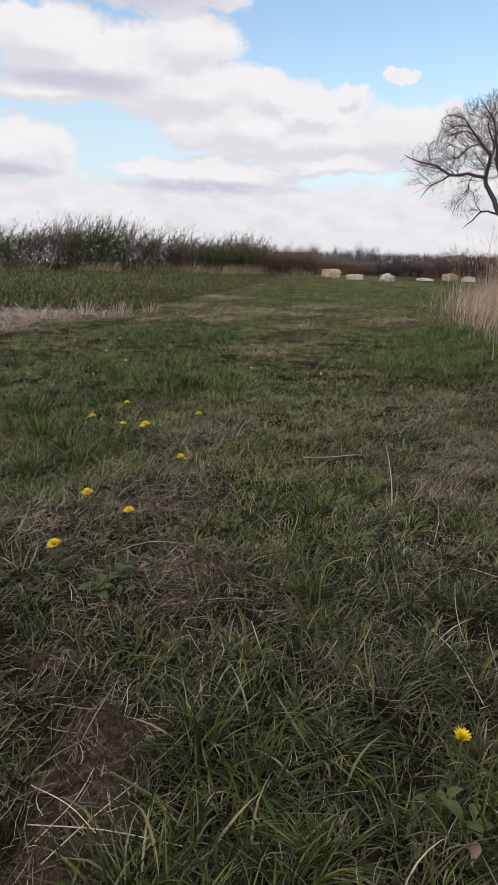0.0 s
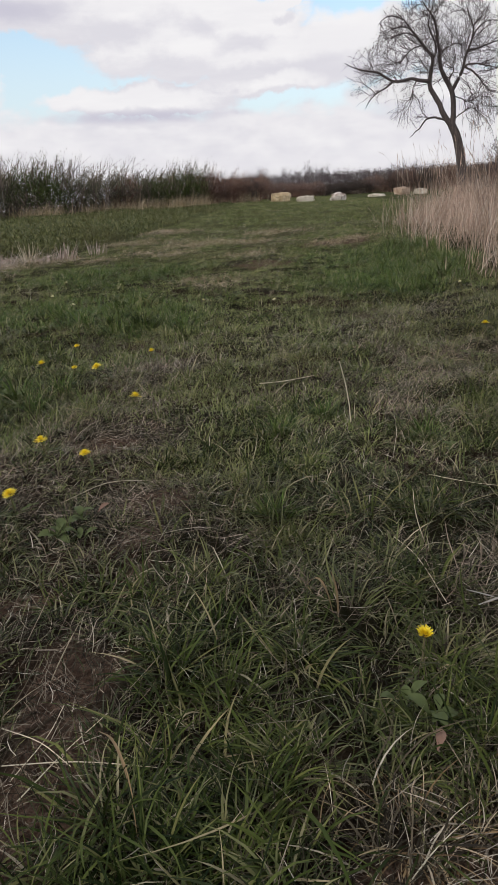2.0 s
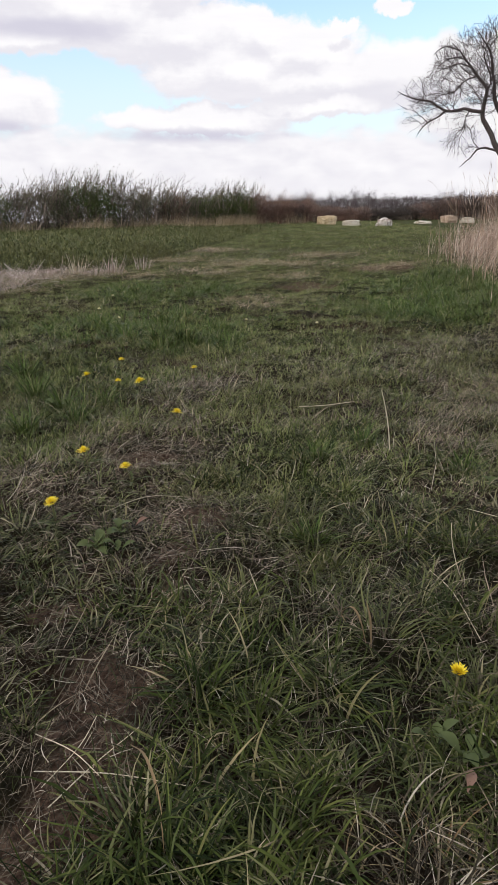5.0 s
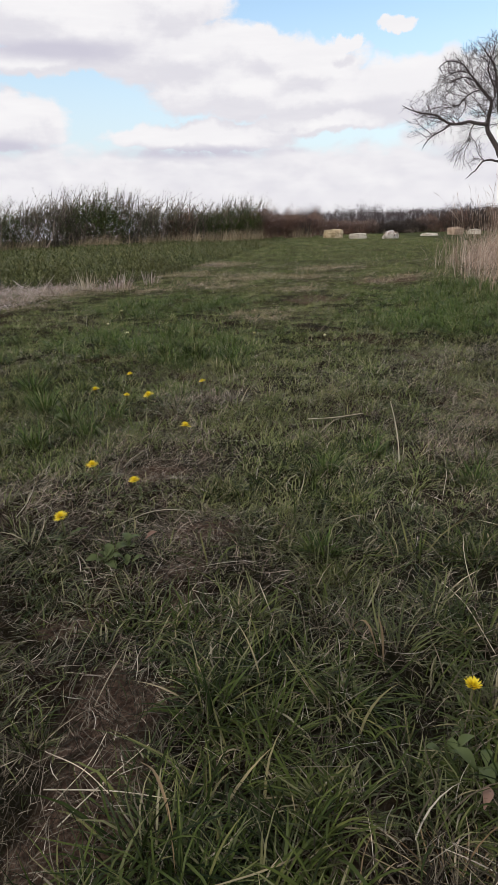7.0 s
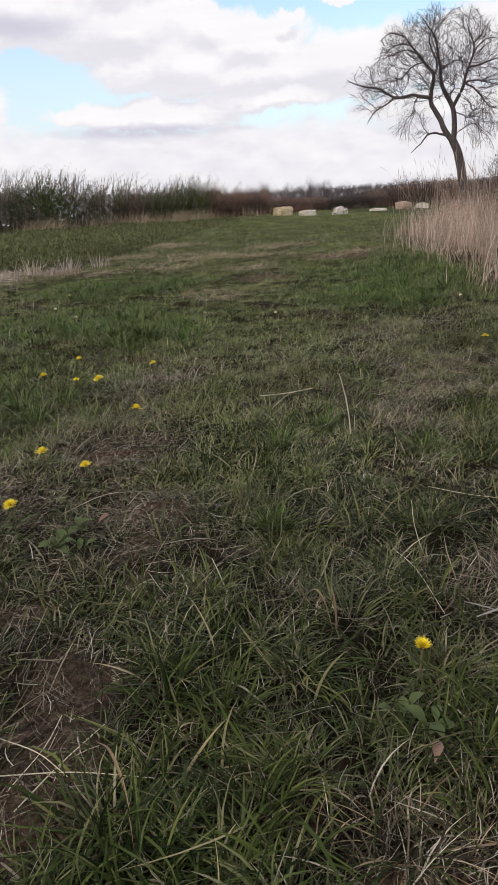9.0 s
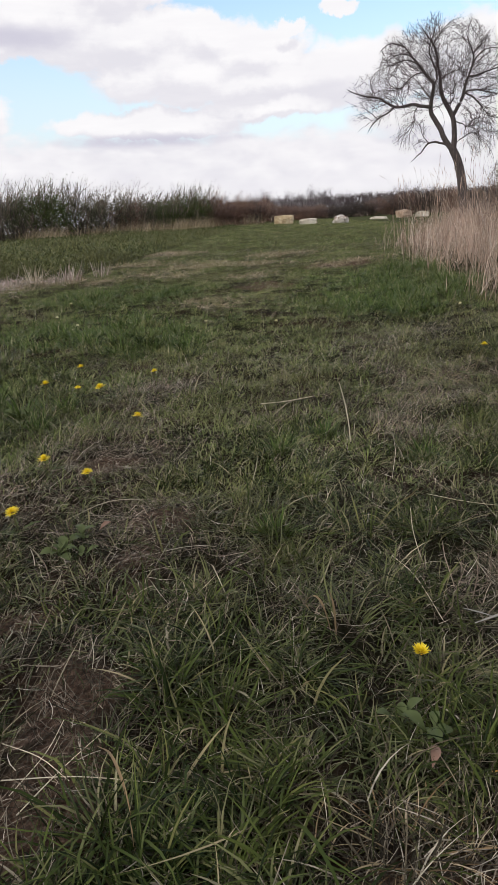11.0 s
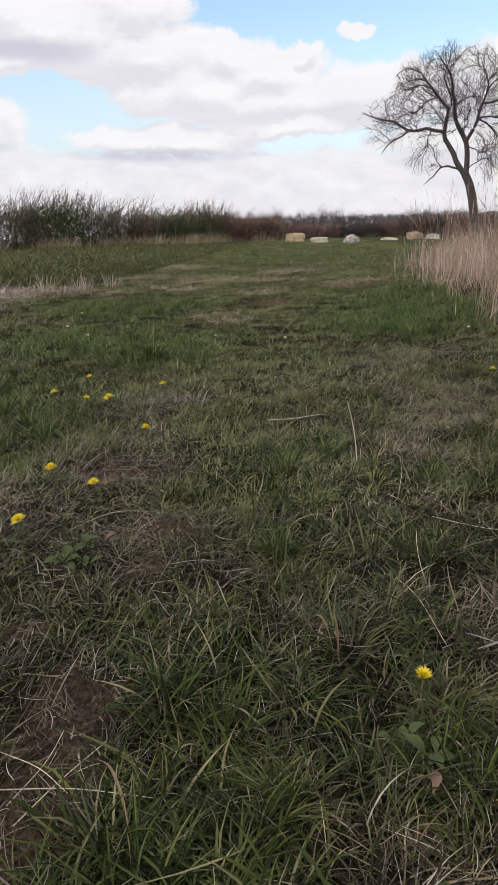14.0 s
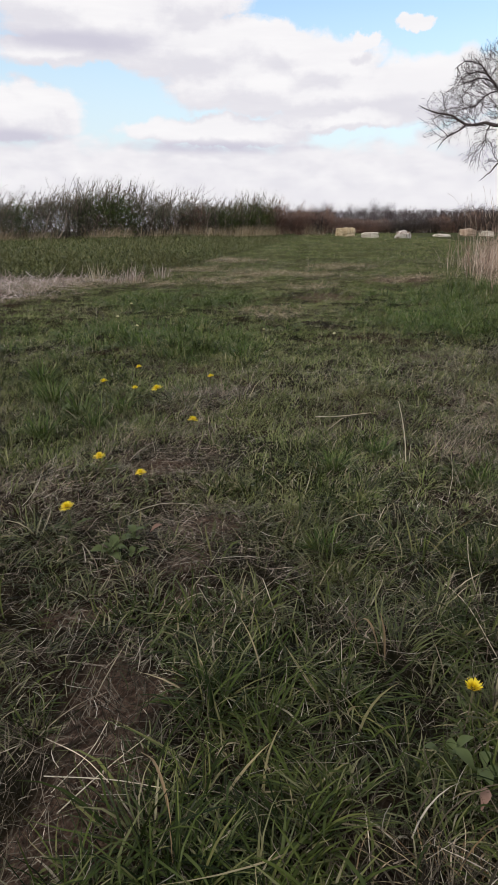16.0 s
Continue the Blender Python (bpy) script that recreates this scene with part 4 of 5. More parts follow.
HEDGEROW = "hedgerow shrubs along the field"
GREY_LEAF = blade_material("budding_leaf", [(0.0, (0.085, 0.092, 0.054)), (0.6, (0.185, 0.190, 0.112)), (1.0, (0.32, 0.31, 0.20))], translucent=0.2)
BROWN_LEAF = blade_material("dry_leaf", [(0.0, (0.12, 0.076, 0.058)), (0.6, (0.22, 0.14, 0.108)), (1.0, (0.33, 0.235, 0.18))], translucent=0.1)
DARK_LEAF = blade_material("bramble_leaf", [(0.0, (0.036, 0.028, 0.023)), (0.6, (0.076, 0.060, 0.049)), (1.0, (0.135, 0.11, 0.088))], translucent=0.1)
KINDS = [hedge_shrub("hedge_shrub", "grey-brown hawthorn shrub with budding shoots", HEDGEROW, HEDGE_TWIG, 5600, 105, 1.25, 1.3, 220, GREY_LEAF, 0.9, 0.80, 0.07),
         hedge_shrub("hedge_shrub", "dense dark green leafy hedge shrub", HEDGEROW, HEDGE_TWIG, 9000, 90, 1.35, 1.4, 130, None, 0.85, 0.72),
         hedge_shrub("hedge_shrub", "bare reddish-brown hedge shrub with thin shoots", HEDGEROW, RED_TWIG, 4600, 70, 1.3, 1.3, 240, BROWN_LEAF, 0.9, 0.70),
         hedge_shrub("hedge_shrub", "sparse grey hawthorn shrub with light between its stems", HEDGEROW, HEDGE_TWIG, 4000, 105, 1.25, 1.4, 210, GREY_LEAF, 0.9, 0.80, 0.10),
         hedge_shrub("hedge_shrub", "low dense reddish-brown scrub of the far hedge", HEDGEROW, RED_TWIG, 6500, 24, 0.95, 1.8, 160, BROWN_LEAF, 0.6, 0.2),
         hedge_shrub("hedge_shrub", "dark tangled bush of fine twigs", HEDGEROW, TWIG, 26000, 420, 1.5, 1.5, 2600, DARK_LEAF, 0.8, 0.30, 0.0, 0.86),
         hedge_shrub("hedge_shrub", "dark brown bramble scrub of the far hedge", HEDGEROW, HEDGE_TWIG, 6500, 24, 0.95, 1.8, 160, DARK_LEAF, 0.6, 0.2)]


def place_hedge():
    way = (HEDGE_B - HEDGE_A) / np.linalg.norm(HEDGE_B - HEDGE_A)
    turn = math.degrees(math.atan2(way[1], way[0]))
    total = float(np.linalg.norm(HEDGE_B - HEDGE_A))
    used = set()

    def put(k, m, size, group=None):
        if k not in used:
            used.add(k)
            ob = KINDS[k]
            ob.matrix_basis = m
        else:
            ob = copy_thing(KINDS[k], m)
        ob.scale = size
        if group:
            ob["group"] = group

    # kinds along the hedge: from, to, which, height
    runs = [(0.0, 8.5, (0, 3, 1, 0), 1.1), (8.5, 10.7, (1, 0), 1.0), (10.7, 13.2, (3, 0, 3), 1.12), (13.2, 16.1, (1,), 1.2), (16.1, 19.4, (3, 0), 1.15),
            (19.4, 21.0, (2, 0), 1.12), (21.0, 25.0, (1,), 1.12), (25.0, 29.0, (2,), 1.04), (29.0, 34.0, (2, 6), 0.92)]
    s, n = 0.6, 0
    while s < total:
        p = HEDGE_A + way * s
        mix, size = next((m, h) for a, b, m, h in runs if a <= s < b)
        k = mix[n % len(mix)]
        wide = 1.15 + random.uniform(-0.12, 0.15)
        put(k, pose(p[0] + random.uniform(-0.25, 0.25), p[1] + random.uniform(-0.25, 0.25), float(gz(*p)), 0, 0, turn + random.uniform(-25, 25)),
            (wide, wide, size * random.uniform(0.94, 1.2) * (1.35 if k == 6 else 1)))
        s += random.uniform(0.8, 1.1)
        n += 1
    # the low far hedge behind the boulders
    s = 0.0
    while s < 1.0:
        x, y = 4.6 + 27 * s, 45.0 + 6.0 * s + 2 * math.sin(s * 5)
        h = float(np.interp(s, (0, 0.06, 0.12, 0.25, 0.32, 0.40, 0.55, 1.0), (1.35, 1.1, 0.86, 0.9, 1.15, 1.5, 1.7, 2.0))) + random.uniform(-0.12, 0.14)
        put(6 if s > 0.2 and random.random() < 0.7 else 4, pose(x, y, float(gz(x, y)), 0, 0, random.uniform(0, 360)), (1.3, 1.3, h), "shrubs of the far hedge")
        s += random.uniform(0.028, 0.04)
    # low scrub behind the tall grass
    for x, y, h in ((6.6, 13.4, 0.55), (7.8, 14.8, 0.6), (8.8, 16.4, 0.65), (7.4, 16.8, 0.6)):
        put(4, pose(x, y, float(gz(x, y)), 0, 0, random.uniform(0, 360)), (1.0, 1.0, h), "low scrub among the tall dry grass")
    # the thicket beyond the tall grass
    for x, y, h in ((9.75, 18.9, 1.4), (10.6, 19.3, 1.85), (11.8, 18.8, 1.9), (13.2, 20.6, 1.8), (13.2, 24.0, 0.9), (14.6, 26.5, 0.9), (16.4, 29.0, 1.0), (18.4, 31.0, 1.0), (20.0, 34.0, 1.1)):
        put(5 if h > 1.2 else 6, pose(x, y, float(gz(x, y)), 0, 0, random.uniform(0, 360)), (1.25 if h > 1.2 else 1.45,) * 2 + (h,), "dark thicket behind the tall dry grass")


place_hedge()


def hedge_fringe():
    way = HEDGE_B - HEDGE_A
    n = 16000
    s = RNG.uniform(0, 1, n)
    off = 0.75 + np.abs(RNG.normal(0.1, 0.55, n))
    nrm = np.array((-way[1], way[0])) / np.linalg.norm(way)
    x, y = HEDGE_A[0] + way[0] * s - nrm[0] * off, HEDGE_A[1] + way[1] * s - nrm[1] * off
    keep = (waves(x, y, 71, 1.3) > RNG.uniform(-0.5, 0.8, n)) & (s < 0.93)
    x, y = x[keep], y[keep]
    n = len(x)
    v, q, t = blade_arrays(np.stack([x, y, gz(x, y)], -1), RNG.normal(0, 1.1, n), RNG.uniform(0.25, 0.8, n), RNG.uniform(0.008, 0.017, n), np.abs(RNG.normal(0.3, 0.2, n)), RNG.uniform(0.1, 1.2, n), 3)
    tagged(new("rank_grass", solid("rank_grass", v, [q, t], FRINGE)), "tan rank grass along the foot of the hedge", "grass", kind="stuff")


hedge_fringe()


def far_woods():
    groups = []
    for k in range(250):
        az = -0.06 + 0.70 * (k + RNG.uniform(-0.5, 0.5)) / 250
        d = RNG.uniform(205, 265)
        x, y = az * d, d
        z = float(gz(x, y))
        tall = 0.87 * (RNG.uniform(4.4, 6.4) + 0.5 * math.sin(az * 40) + 0.4 * math.sin(az * 97 + 1) - z)
        trunk = grow_arrays(np.array([[x, y, z]]), np.array([[0, 0, 1.0]]), np.array([tall * 0.8]), 6, 0.06, 0.2)
        groups.append(tube_arrays(trunk, np.linspace(0.13, 0.04, 6)[None], 3))
        m = 14
        at = RNG.integers(2, 6, m)
        br = grow_arrays(trunk[0, at], np.stack([RNG.normal(0, 1, m), RNG.normal(0, 1, m), RNG.uniform(0, 0.8, m)], -1), RNG.uniform(0.2, 0.36, m) * tall, 4, 0.2, 0.15)
        groups.append(tube_arrays(br, np.array([0.045, 0.04, 0.03, 0.02])[None] * np.ones((m, 1)), 3))
        mm = 420
        c = br[RNG.integers(0, m, mm), RNG.integers(1, 4, mm)] + RNG.normal(0, 0.45, (mm, 3))
        groups.append(blade_arrays(c, RNG.uniform(-np.pi, np.pi, mm), RNG.uniform(0.4, 1.2, mm), RNG.uniform(0.05, 0.10, mm), np.abs(RNG.normal(0, 0.8, mm)), RNG.uniform(-0.3, 0.3, mm), 1))
    # undergrowth at the edge of the wood
    m = 46000
    az, d = RNG.uniform(-0.08, 0.66, m), RNG.uniform(198, 206, m)
    x, y = az * d, d
    groups.append(blade_arrays(np.stack([x, y, gz(x, y) + 7.0 * RNG.uniform(0, 1, m) ** 1.25], -1), RNG.uniform(-np.pi, np.pi, m), RNG.uniform(0.6, 1.8, m), RNG.uniform(0.1, 0.3, m), np.abs(RNG.normal(0, 0.7, m)), RNG.uniform(-0.3, 0.3, m), 1))
    a = joined(*groups)
    tagged(new("far_woods", solid("far_woods", a[0], a[1:], FAR_TWIG)), "line of bare grey woods on the horizon", "woods", kind="stuff")


far_woods()


# ---- the bare tree ----
TREE = Vector((13.45, 32.65, 0))
TRUNK = [(0.12, -0.1), (0.06, 0.7), (-0.02, 1.33), (-0.14, 1.98), (-0.32, 2.6), (-0.57, 3.09)]
BOUGHS = [  # across and up, in metres from the foot of the trunk; then the radius at its root
    ([(-0.5, 2.95), (-0.93, 3.52), (-1.15, 3.98), (-1.39, 4.34), (-1.6, 4.69), (-1.62, 4.99), (-1.58, 5.41), (-1.53, 5.85), (-1.68, 6.07), (-1.99, 6.4), (-2.22, 6.72), (-2.56, 7.1), (-2.85, 7.47), (-3.24, 7.84)], 0.155),
    ([(-0.52, 2.95), (-0.51, 3.6), (-0.56, 4.15), (-0.64, 4.47), (-0.88, 4.9), (-1.07, 5.23), (-1.2, 5.57), (-1.24, 6.01), (-1.35, 6.5), (-1.44, 6.98), (-1.61, 7.47), (-1.89, 7.83), (-2.18, 8.25)], 0.165),
    ([(-0.64, 4.43), (-0.5, 4.7), (-0.33, 5.01), (-0.2, 5.35), (-0.15, 5.67), (-0.08, 5.93), (0.02, 6.19), (0.12, 6.57), (0.13, 6.93), (-0.09, 7.46), (-0.26, 7.88)], 0.105),
    ([(-1.62, 4.94), (-2.1, 5.0), (-2.42, 5.11), (-2.82, 5.04), (-3.27, 5.07), (-3.63, 5.26), (-3.92, 5.46), (-4.33, 5.55), (-4.74, 5.64), (-5.16, 5.8), (-5.5, 5.98)], 0.09)]
BOUGHS += [
    ([(-3.27, 5.07), (-3.61, 4.8), (-4.0, 4.63), (-4.32, 4.38), (-4.52, 4.02)], 0.04),
    ([(-0.72, 3.22), (-1.1, 3.37), (-1.45, 3.43), (-1.7, 3.33), (-1.95, 3.02), (-2.2, 2.81), (-2.4, 2.61)], 0.06),
    ([(-0.2, 5.35), (0.09, 5.49), (0.53, 5.41), (1.04, 5.28), (1.48, 5.17)], 0.045),
    ([(-0.01, 6.03), (0.46, 6.09), (0.83, 6.19), (1.31, 6.3), (1.73, 6.52)], 0.045),
    ([(-0.16, 5.4), (0.17, 5.2), (0.5, 4.87), (0.79, 4.5), (1.02, 4.3), (1.41, 4.2)], 0.045)]
BOUGHS += [
    ([(-1.24, 6.01), (-1.02, 6.2), (-0.7, 6.36), (-0.32, 6.42)], 0.04), ([(-1.06, 5.18), (-0.79, 5.02), (-0.6, 5.22), (-0.65, 5.51), (-0.52, 5.75)], 0.035),
    ([(-1.53, 5.85), (-1.39, 6.07), (-1.45, 6.41), (-1.66, 6.85), (-1.77, 7.24), (-1.63, 7.71), (-1.49, 8.17)], 0.055),
    ([(-2.22, 6.72), (-2.68, 6.91), (-3.07, 6.87), (-3.53, 6.64)], 0.04), ([(-1.99, 6.4), (-2.43, 6.29), (-2.75, 6.01), (-2.99, 5.69)], 0.035)]
BOUGHS += [
    ([(-2.56, 7.1), (-2.96, 7.21), (-3.35, 7.15), (-3.73, 6.9)], 0.035), ([(-2.85, 7.47), (-3.33, 7.63), (-3.7, 7.55), (-3.95, 7.32)], 0.03),
    ([(0.12, 6.57), (0.38, 6.92), (0.73, 7.14), (1.1, 7.18)], 0.035), ([(0.13, 6.93), (0.42, 7.34), (0.58, 7.66)], 0.03),
    ([(-2.2, 5.0), (-2.34, 4.68), (-2.34, 4.35), (-2.37, 4.05)], 0.028), ([(-0.44, 3.32), (-0.14, 3.52), (0.18, 3.71), (0.47, 3.61), (0.71, 3.26)], 0.022),
    ([(-0.57, 4.27), (-0.25, 4.14), (0.08, 3.97), (0.26, 4.26), (0.63, 4.33)], 0.022)]
# where the crown has twigs: across, up, half width, half height, half depth
LOBES = [(-1.25, 6.75, 2.75, 1.95, 2.2), (0.45, 6.2, 1.75, 1.6, 1.6), (-4.2, 5.3, 1.65, 1.4, 1.0), (-2.7, 6.9, 1.6, 1.4, 1.5), (0.5, 3.75, 1.5, 1.5, 1.2), (-2.3, 4.0, 1.55, 1.25, 1.0)]


def bare_tree():
    root = new("tree")
    root.location = TREE
    tagged(root, "tall bare tree with crooked limbs and fine drooping twigs", "tree")
    across = Vector((TREE.y, -TREE.x, 0)).normalized()
    deep = Vector((TREE.x, TREE.y, 0)).normalized()
    ax, dp, up = np.array(across), np.array(deep), np.array((0, 0, 1.0))

    def lay(points, sway):
        """sway: how far the tip stands off to the back."""
        out = []
        for i, (u, h) in enumerate(points):
            out.append(across * u + deep * (sway * i / (len(points) - 1)) + Vector((0, 0, h)))
        return out

    k = 16
    c = curve_through(lay(TRUNK, 0.0), k)
    r = np.linspace(0.24, 0.18, k)
    r[0] = 0.33
    t = tube_arrays(c[None], r[None], 14)
    part("trunk", solid("trunk", t[0], t[1:], BARK, True), root)
    limbs = []
    for j, (pts, rad) in enumerate(BOUGHS):
        sway = random.uniform(-0.9, 0.9) * (0.25 if j < 4 else 0.6)
        k = 3 * len(pts)
        c = curve_through(lay(pts, sway), k)
        c[2:] += RNG.normal(0, 0.012 if rad < 0.07 else 0.004, (k - 2, 3))
        rr = 0.78 * rad * np.linspace(1, 0.0, k) ** 0.75 + 0.009
        t = tube_arrays(c[None], rr[None], 8)
        part("limb", solid("limb", t[0], t[1:], BARK, True), root)
        limbs.append(curve_through(c, 40))
    limbs = np.array(limbs)
    reach = np.array([np.linalg.norm(np.diff(c, axis=0), axis=1).sum() for c in limbs])

    def inside(p):
        u, d, h = p @ ax, p @ dp, p[..., 2]
        edge = 1 + 0.10 * np.sin(u * 5.1 + h * 3.3) + 0.08 * np.sin(h * 7.7 - u * 2.9)
        return np.min([((u - a) / ra) ** 2 + ((h - b) / rb) ** 2 + (d / rd) ** 2 for a, b, ra, rb, rd in LOBES], 0) < edge

    def sprout(wood, weight, n, lo, spread, length, k, wiggle, lift):
        """Side shoots that leave the wood at an angle, keep to the crown and curl as they go."""
        i = RNG.choice(len(wood), n, p=weight / weight.sum())
        s = RNG.uniform(lo, 1.0, n) * (wood.shape[1] - 1.001)
        a = s.astype(int)
        f = (s - a)[:, None]
        p0 = wood[i, a] * (1 - f) + wood[i, a + 1] * f
        run = wood[i, a + 1] - wood[i, a]
        run /= np.linalg.norm(run, axis=1, keepdims=True) + 1e-9
        off = RNG.normal(0, 1, (n, 3)) + 0.35 * up
        off -= (off * run).sum(1, keepdims=True) * run
        off /= np.linalg.norm(off, axis=1, keepdims=True)
        ang = RNG.uniform(*spread, n)[:, None]
        p = grow_arrays(p0, run * np.cos(ang) + off * np.sin(ang), length * RNG.lognormal(0, 0.3, n), k, wiggle, 0.0)
        # side parts of the crown hang, its top reaches up
        hang = lift * np.where(p0[:, 2] < 5.0, -1.1, np.where(p0 @ ax < -3.4, -0.25, 0.45))
        t = np.linspace(0, 1, k)[None]
        p[..., 2] += hang[:, None] * t ** 2
        return p[inside(p[:, -1]) & inside(p[:, k // 2])]

    def thin(p, most):
        """At most so many twigs in each patch of the crown."""
        mid = p[:, p.shape[1] // 2]
        cell = np.floor((mid @ ax) / 0.3).astype(int) * 1000 + np.floor(mid[:, 2] / 0.3).astype(int)
        order = np.argsort(cell, kind="stable")
        first = np.concatenate([[0], np.flatnonzero(np.diff(cell[order])) + 1])
        rank = np.arange(len(p)) - np.repeat(first, np.diff(np.concatenate([first, [len(p)]])))
        return p[np.sort(order[rank < most])]

    def whip(p, r0, r1, sides):
        return tube_arrays(p, np.linspace(r0, r1, p.shape[1])[None] * RNG.uniform(0.75, 1.3, (len(p), 1)), sides)

    b1 = thin(sprout(limbs, reach, 340, 0.28, (0.5, 1.2), 1.1, 12, 0.17, 0.3), 2)
    b2 = thin(sprout(b1, np.ones(len(b1)), 1700, 0.15, (0.4, 1.1), 0.7, 8, 0.2, 0.2), 5)
    b3 = thin(sprout(b2, np.ones(len(b2)), 6000, 0.2, (0.3, 0.9), 0.42, 5, 0.2, 0.12), 14)
    b4 = sprout(limbs, reach, 520, 0.2, (0.5, 1.2), 0.55, 6, 0.18, 0.15)
    t = joined(whip(b1, 0.015, 0.006, 4), whip(b2, 0.0075, 0.0042, 3), whip(b3, 0.0046, 0.0028, 3), whip(b4, 0.0065, 0.0036, 3))
    part("crown", solid("crown", t[0], t[1:], TWIG), root, "fine grey-brown twigs")


bare_tree()


# ---- boulders ----
def boulder(x, y, size, blocky, turn, label, seed, mat):
    """A quarried stone: the hull of its corners and of points on a dome, with broken edges."""
    r = np.random.default_rng(seed)
    bm = bmesh.new()
    for sx in (-1, 1):
        for sy in (-1, 1):
            for sz in (-1, 1):
                k = 0.5 + 0.42 * blocky
                bm.verts.new((sx * k * r.uniform(0.82, 1.05), sy * k * r.uniform(0.82, 1.05), max(-0.6, sz * k * r.uniform(0.8, 1.05))))
    for _ in range(16):
        d = r.normal(0, 1, 3)
        d /= np.linalg.norm(d)
        d *= 0.92 * r.uniform(0.9, 1.05) * ((1 - blocky) + blocky * 0.86 / np.abs(d).max())
        d[2] = max(d[2], -0.6)
        bm.verts.new(d)
    hull = bmesh.ops.convex_hull(bm, input=bm.verts)
    bmesh.ops.delete(bm, geom=list({g for g in hull["geom_interior"] if isinstance(g, bmesh.types.BMVert)}), context="VERTS")
    bmesh.ops.bevel(bm, geom=bm.edges[:], offset=0.035, segments=1, affect="EDGES")
    bmesh.ops.triangulate(bm, faces=bm.faces[:])
    bmesh.ops.subdivide_edges(bm, edges=bm.edges[:], cuts=3, use_grid_fill=True)
    off = Vector((seed * 7.3, seed * 3.1, seed))
    for v in bm.verts:
        p = v.co * (1 + 0.12 * noise.noise(v.co * 2.2 + off) + 0.09 * noise.noise(v.co * 5 + off) + 0.04 * noise.noise(v.co * 16 + off))
        v.co = Vector((p.x * size[0] / 2, p.y * size[1] / 2, (p.z + 0.6) / 1.5 * size[2] * 1.08 - 0.04))
    me = bpy.data.meshes.new("boulder")
    bm.to_mesh(me)
    bm.free()
    me.materials.append(mat)
    ob = new("boulder", me)
    ob.matrix_basis = pose(x, y, float(gz(x, y)) - 0.02, 0, 0, turn)
    tagged(ob, label, "boulder", "limestone boulders across the track")


boulder(5.67, 37.8, (1.28, 0.85, 0.50), 0.62, 6, "large blocky yellow-tan limestone boulder on the grass", 1, TAN_STONE)
boulder(6.6, 35.6, (1.12, 0.75, 0.32), 0.5, -8, "low cream limestone boulder on the grass", 2, WHITE_STONE)
boulder(8.05, 34.6, (1.02, 0.75, 0.43), 0.15, 20, "white limestone boulder streaked with brown", 3, STREAKED_STONE)
boulder(11.2, 38.8, (1.2, 0.8, 0.2), 0.25, 5, "flat grey-white limestone slab sunk in the grass", 4, WHITE_STONE)
boulder(13.0, 40.0, (1.1, 0.9, 0.47), 0.4, 30, "rounded pinkish-tan limestone boulder behind dry grass", 5, PINK_STONE)
boulder(14.0, 39.6, (1.0, 0.8, 0.35), 0.35, -20, "pale limestone boulder behind dry grass", 6, WHITE_STONE)


# ---- dandelions and other plants in the turf ----
def toothed_leaf(length, width, rise, droop):
    """A dandelion leaf along +x, with teeth that point back."""
    k = 9
    s = np.linspace(0, 1, k)
    w = width * (0.18 + 0.82 * np.sin(np.pi * np.clip(s, 0, 1) ** 1.5)) * np.where(np.arange(k) % 2, 1.0, 0.5)
    w[-1] = 0.004
    z = rise * np.sin(s * 1.6) - droop * s ** 2
    mid = np.stack([s * length, np.zeros(k), z], -1)
    out = np.stack([s * length - 0.004 * (np.arange(k) % 2), w / 2, z + 0.12 * w], -1)
    v = np.concatenate([mid, out, out * (1, -1, 1)])
    i = np.arange(k - 1)
    q = np.concatenate([np.stack([i, i + 1, i + 1 + k, i + k], -1), np.stack([i + 2 * k, i + 1 + 2 * k, i + 1, i], -1)])
    return solid("leaf", v, [q], WEED, True)


LEAF_A, LEAF_B = toothed_leaf(0.075, 0.020, 0.020, 0.012), toothed_leaf(0.055, 0.016, 0.014, 0.008)


def bloom(size, openness, mat):
    groups = []
    for ring, (n, inner, tilt) in enumerate(((34, 0.22, 0.12), (26, 0.16, 0.5), (18, 0.10, 0.9), (10, 0.04, 1.25))):
        a = np.arange(n) * 2 * np.pi / n + ring * 0.7 + RNG.normal(0, 0.05, n)
        rad = size / 2 * inner * 2
        b = np.stack([rad * 0.6 * np.cos(a), rad * 0.6 * np.sin(a), np.full(n, 0.002 + 0.002 * ring)], -1)
        lean = np.pi / 2 - tilt - (1 - openness) * (1.35 - tilt) + RNG.normal(0, 0.07, n)
        groups.append(blade_arrays(b, a, size / 2 * (0.95 - 0.12 * ring) * RNG.uniform(0.88, 1.05, n), np.full(n, size * 0.115), lean, RNG.normal(0.15, 0.12, n), 2))
    a = joined(*groups)
    return solid("bloom", a[0], a[1:], mat)


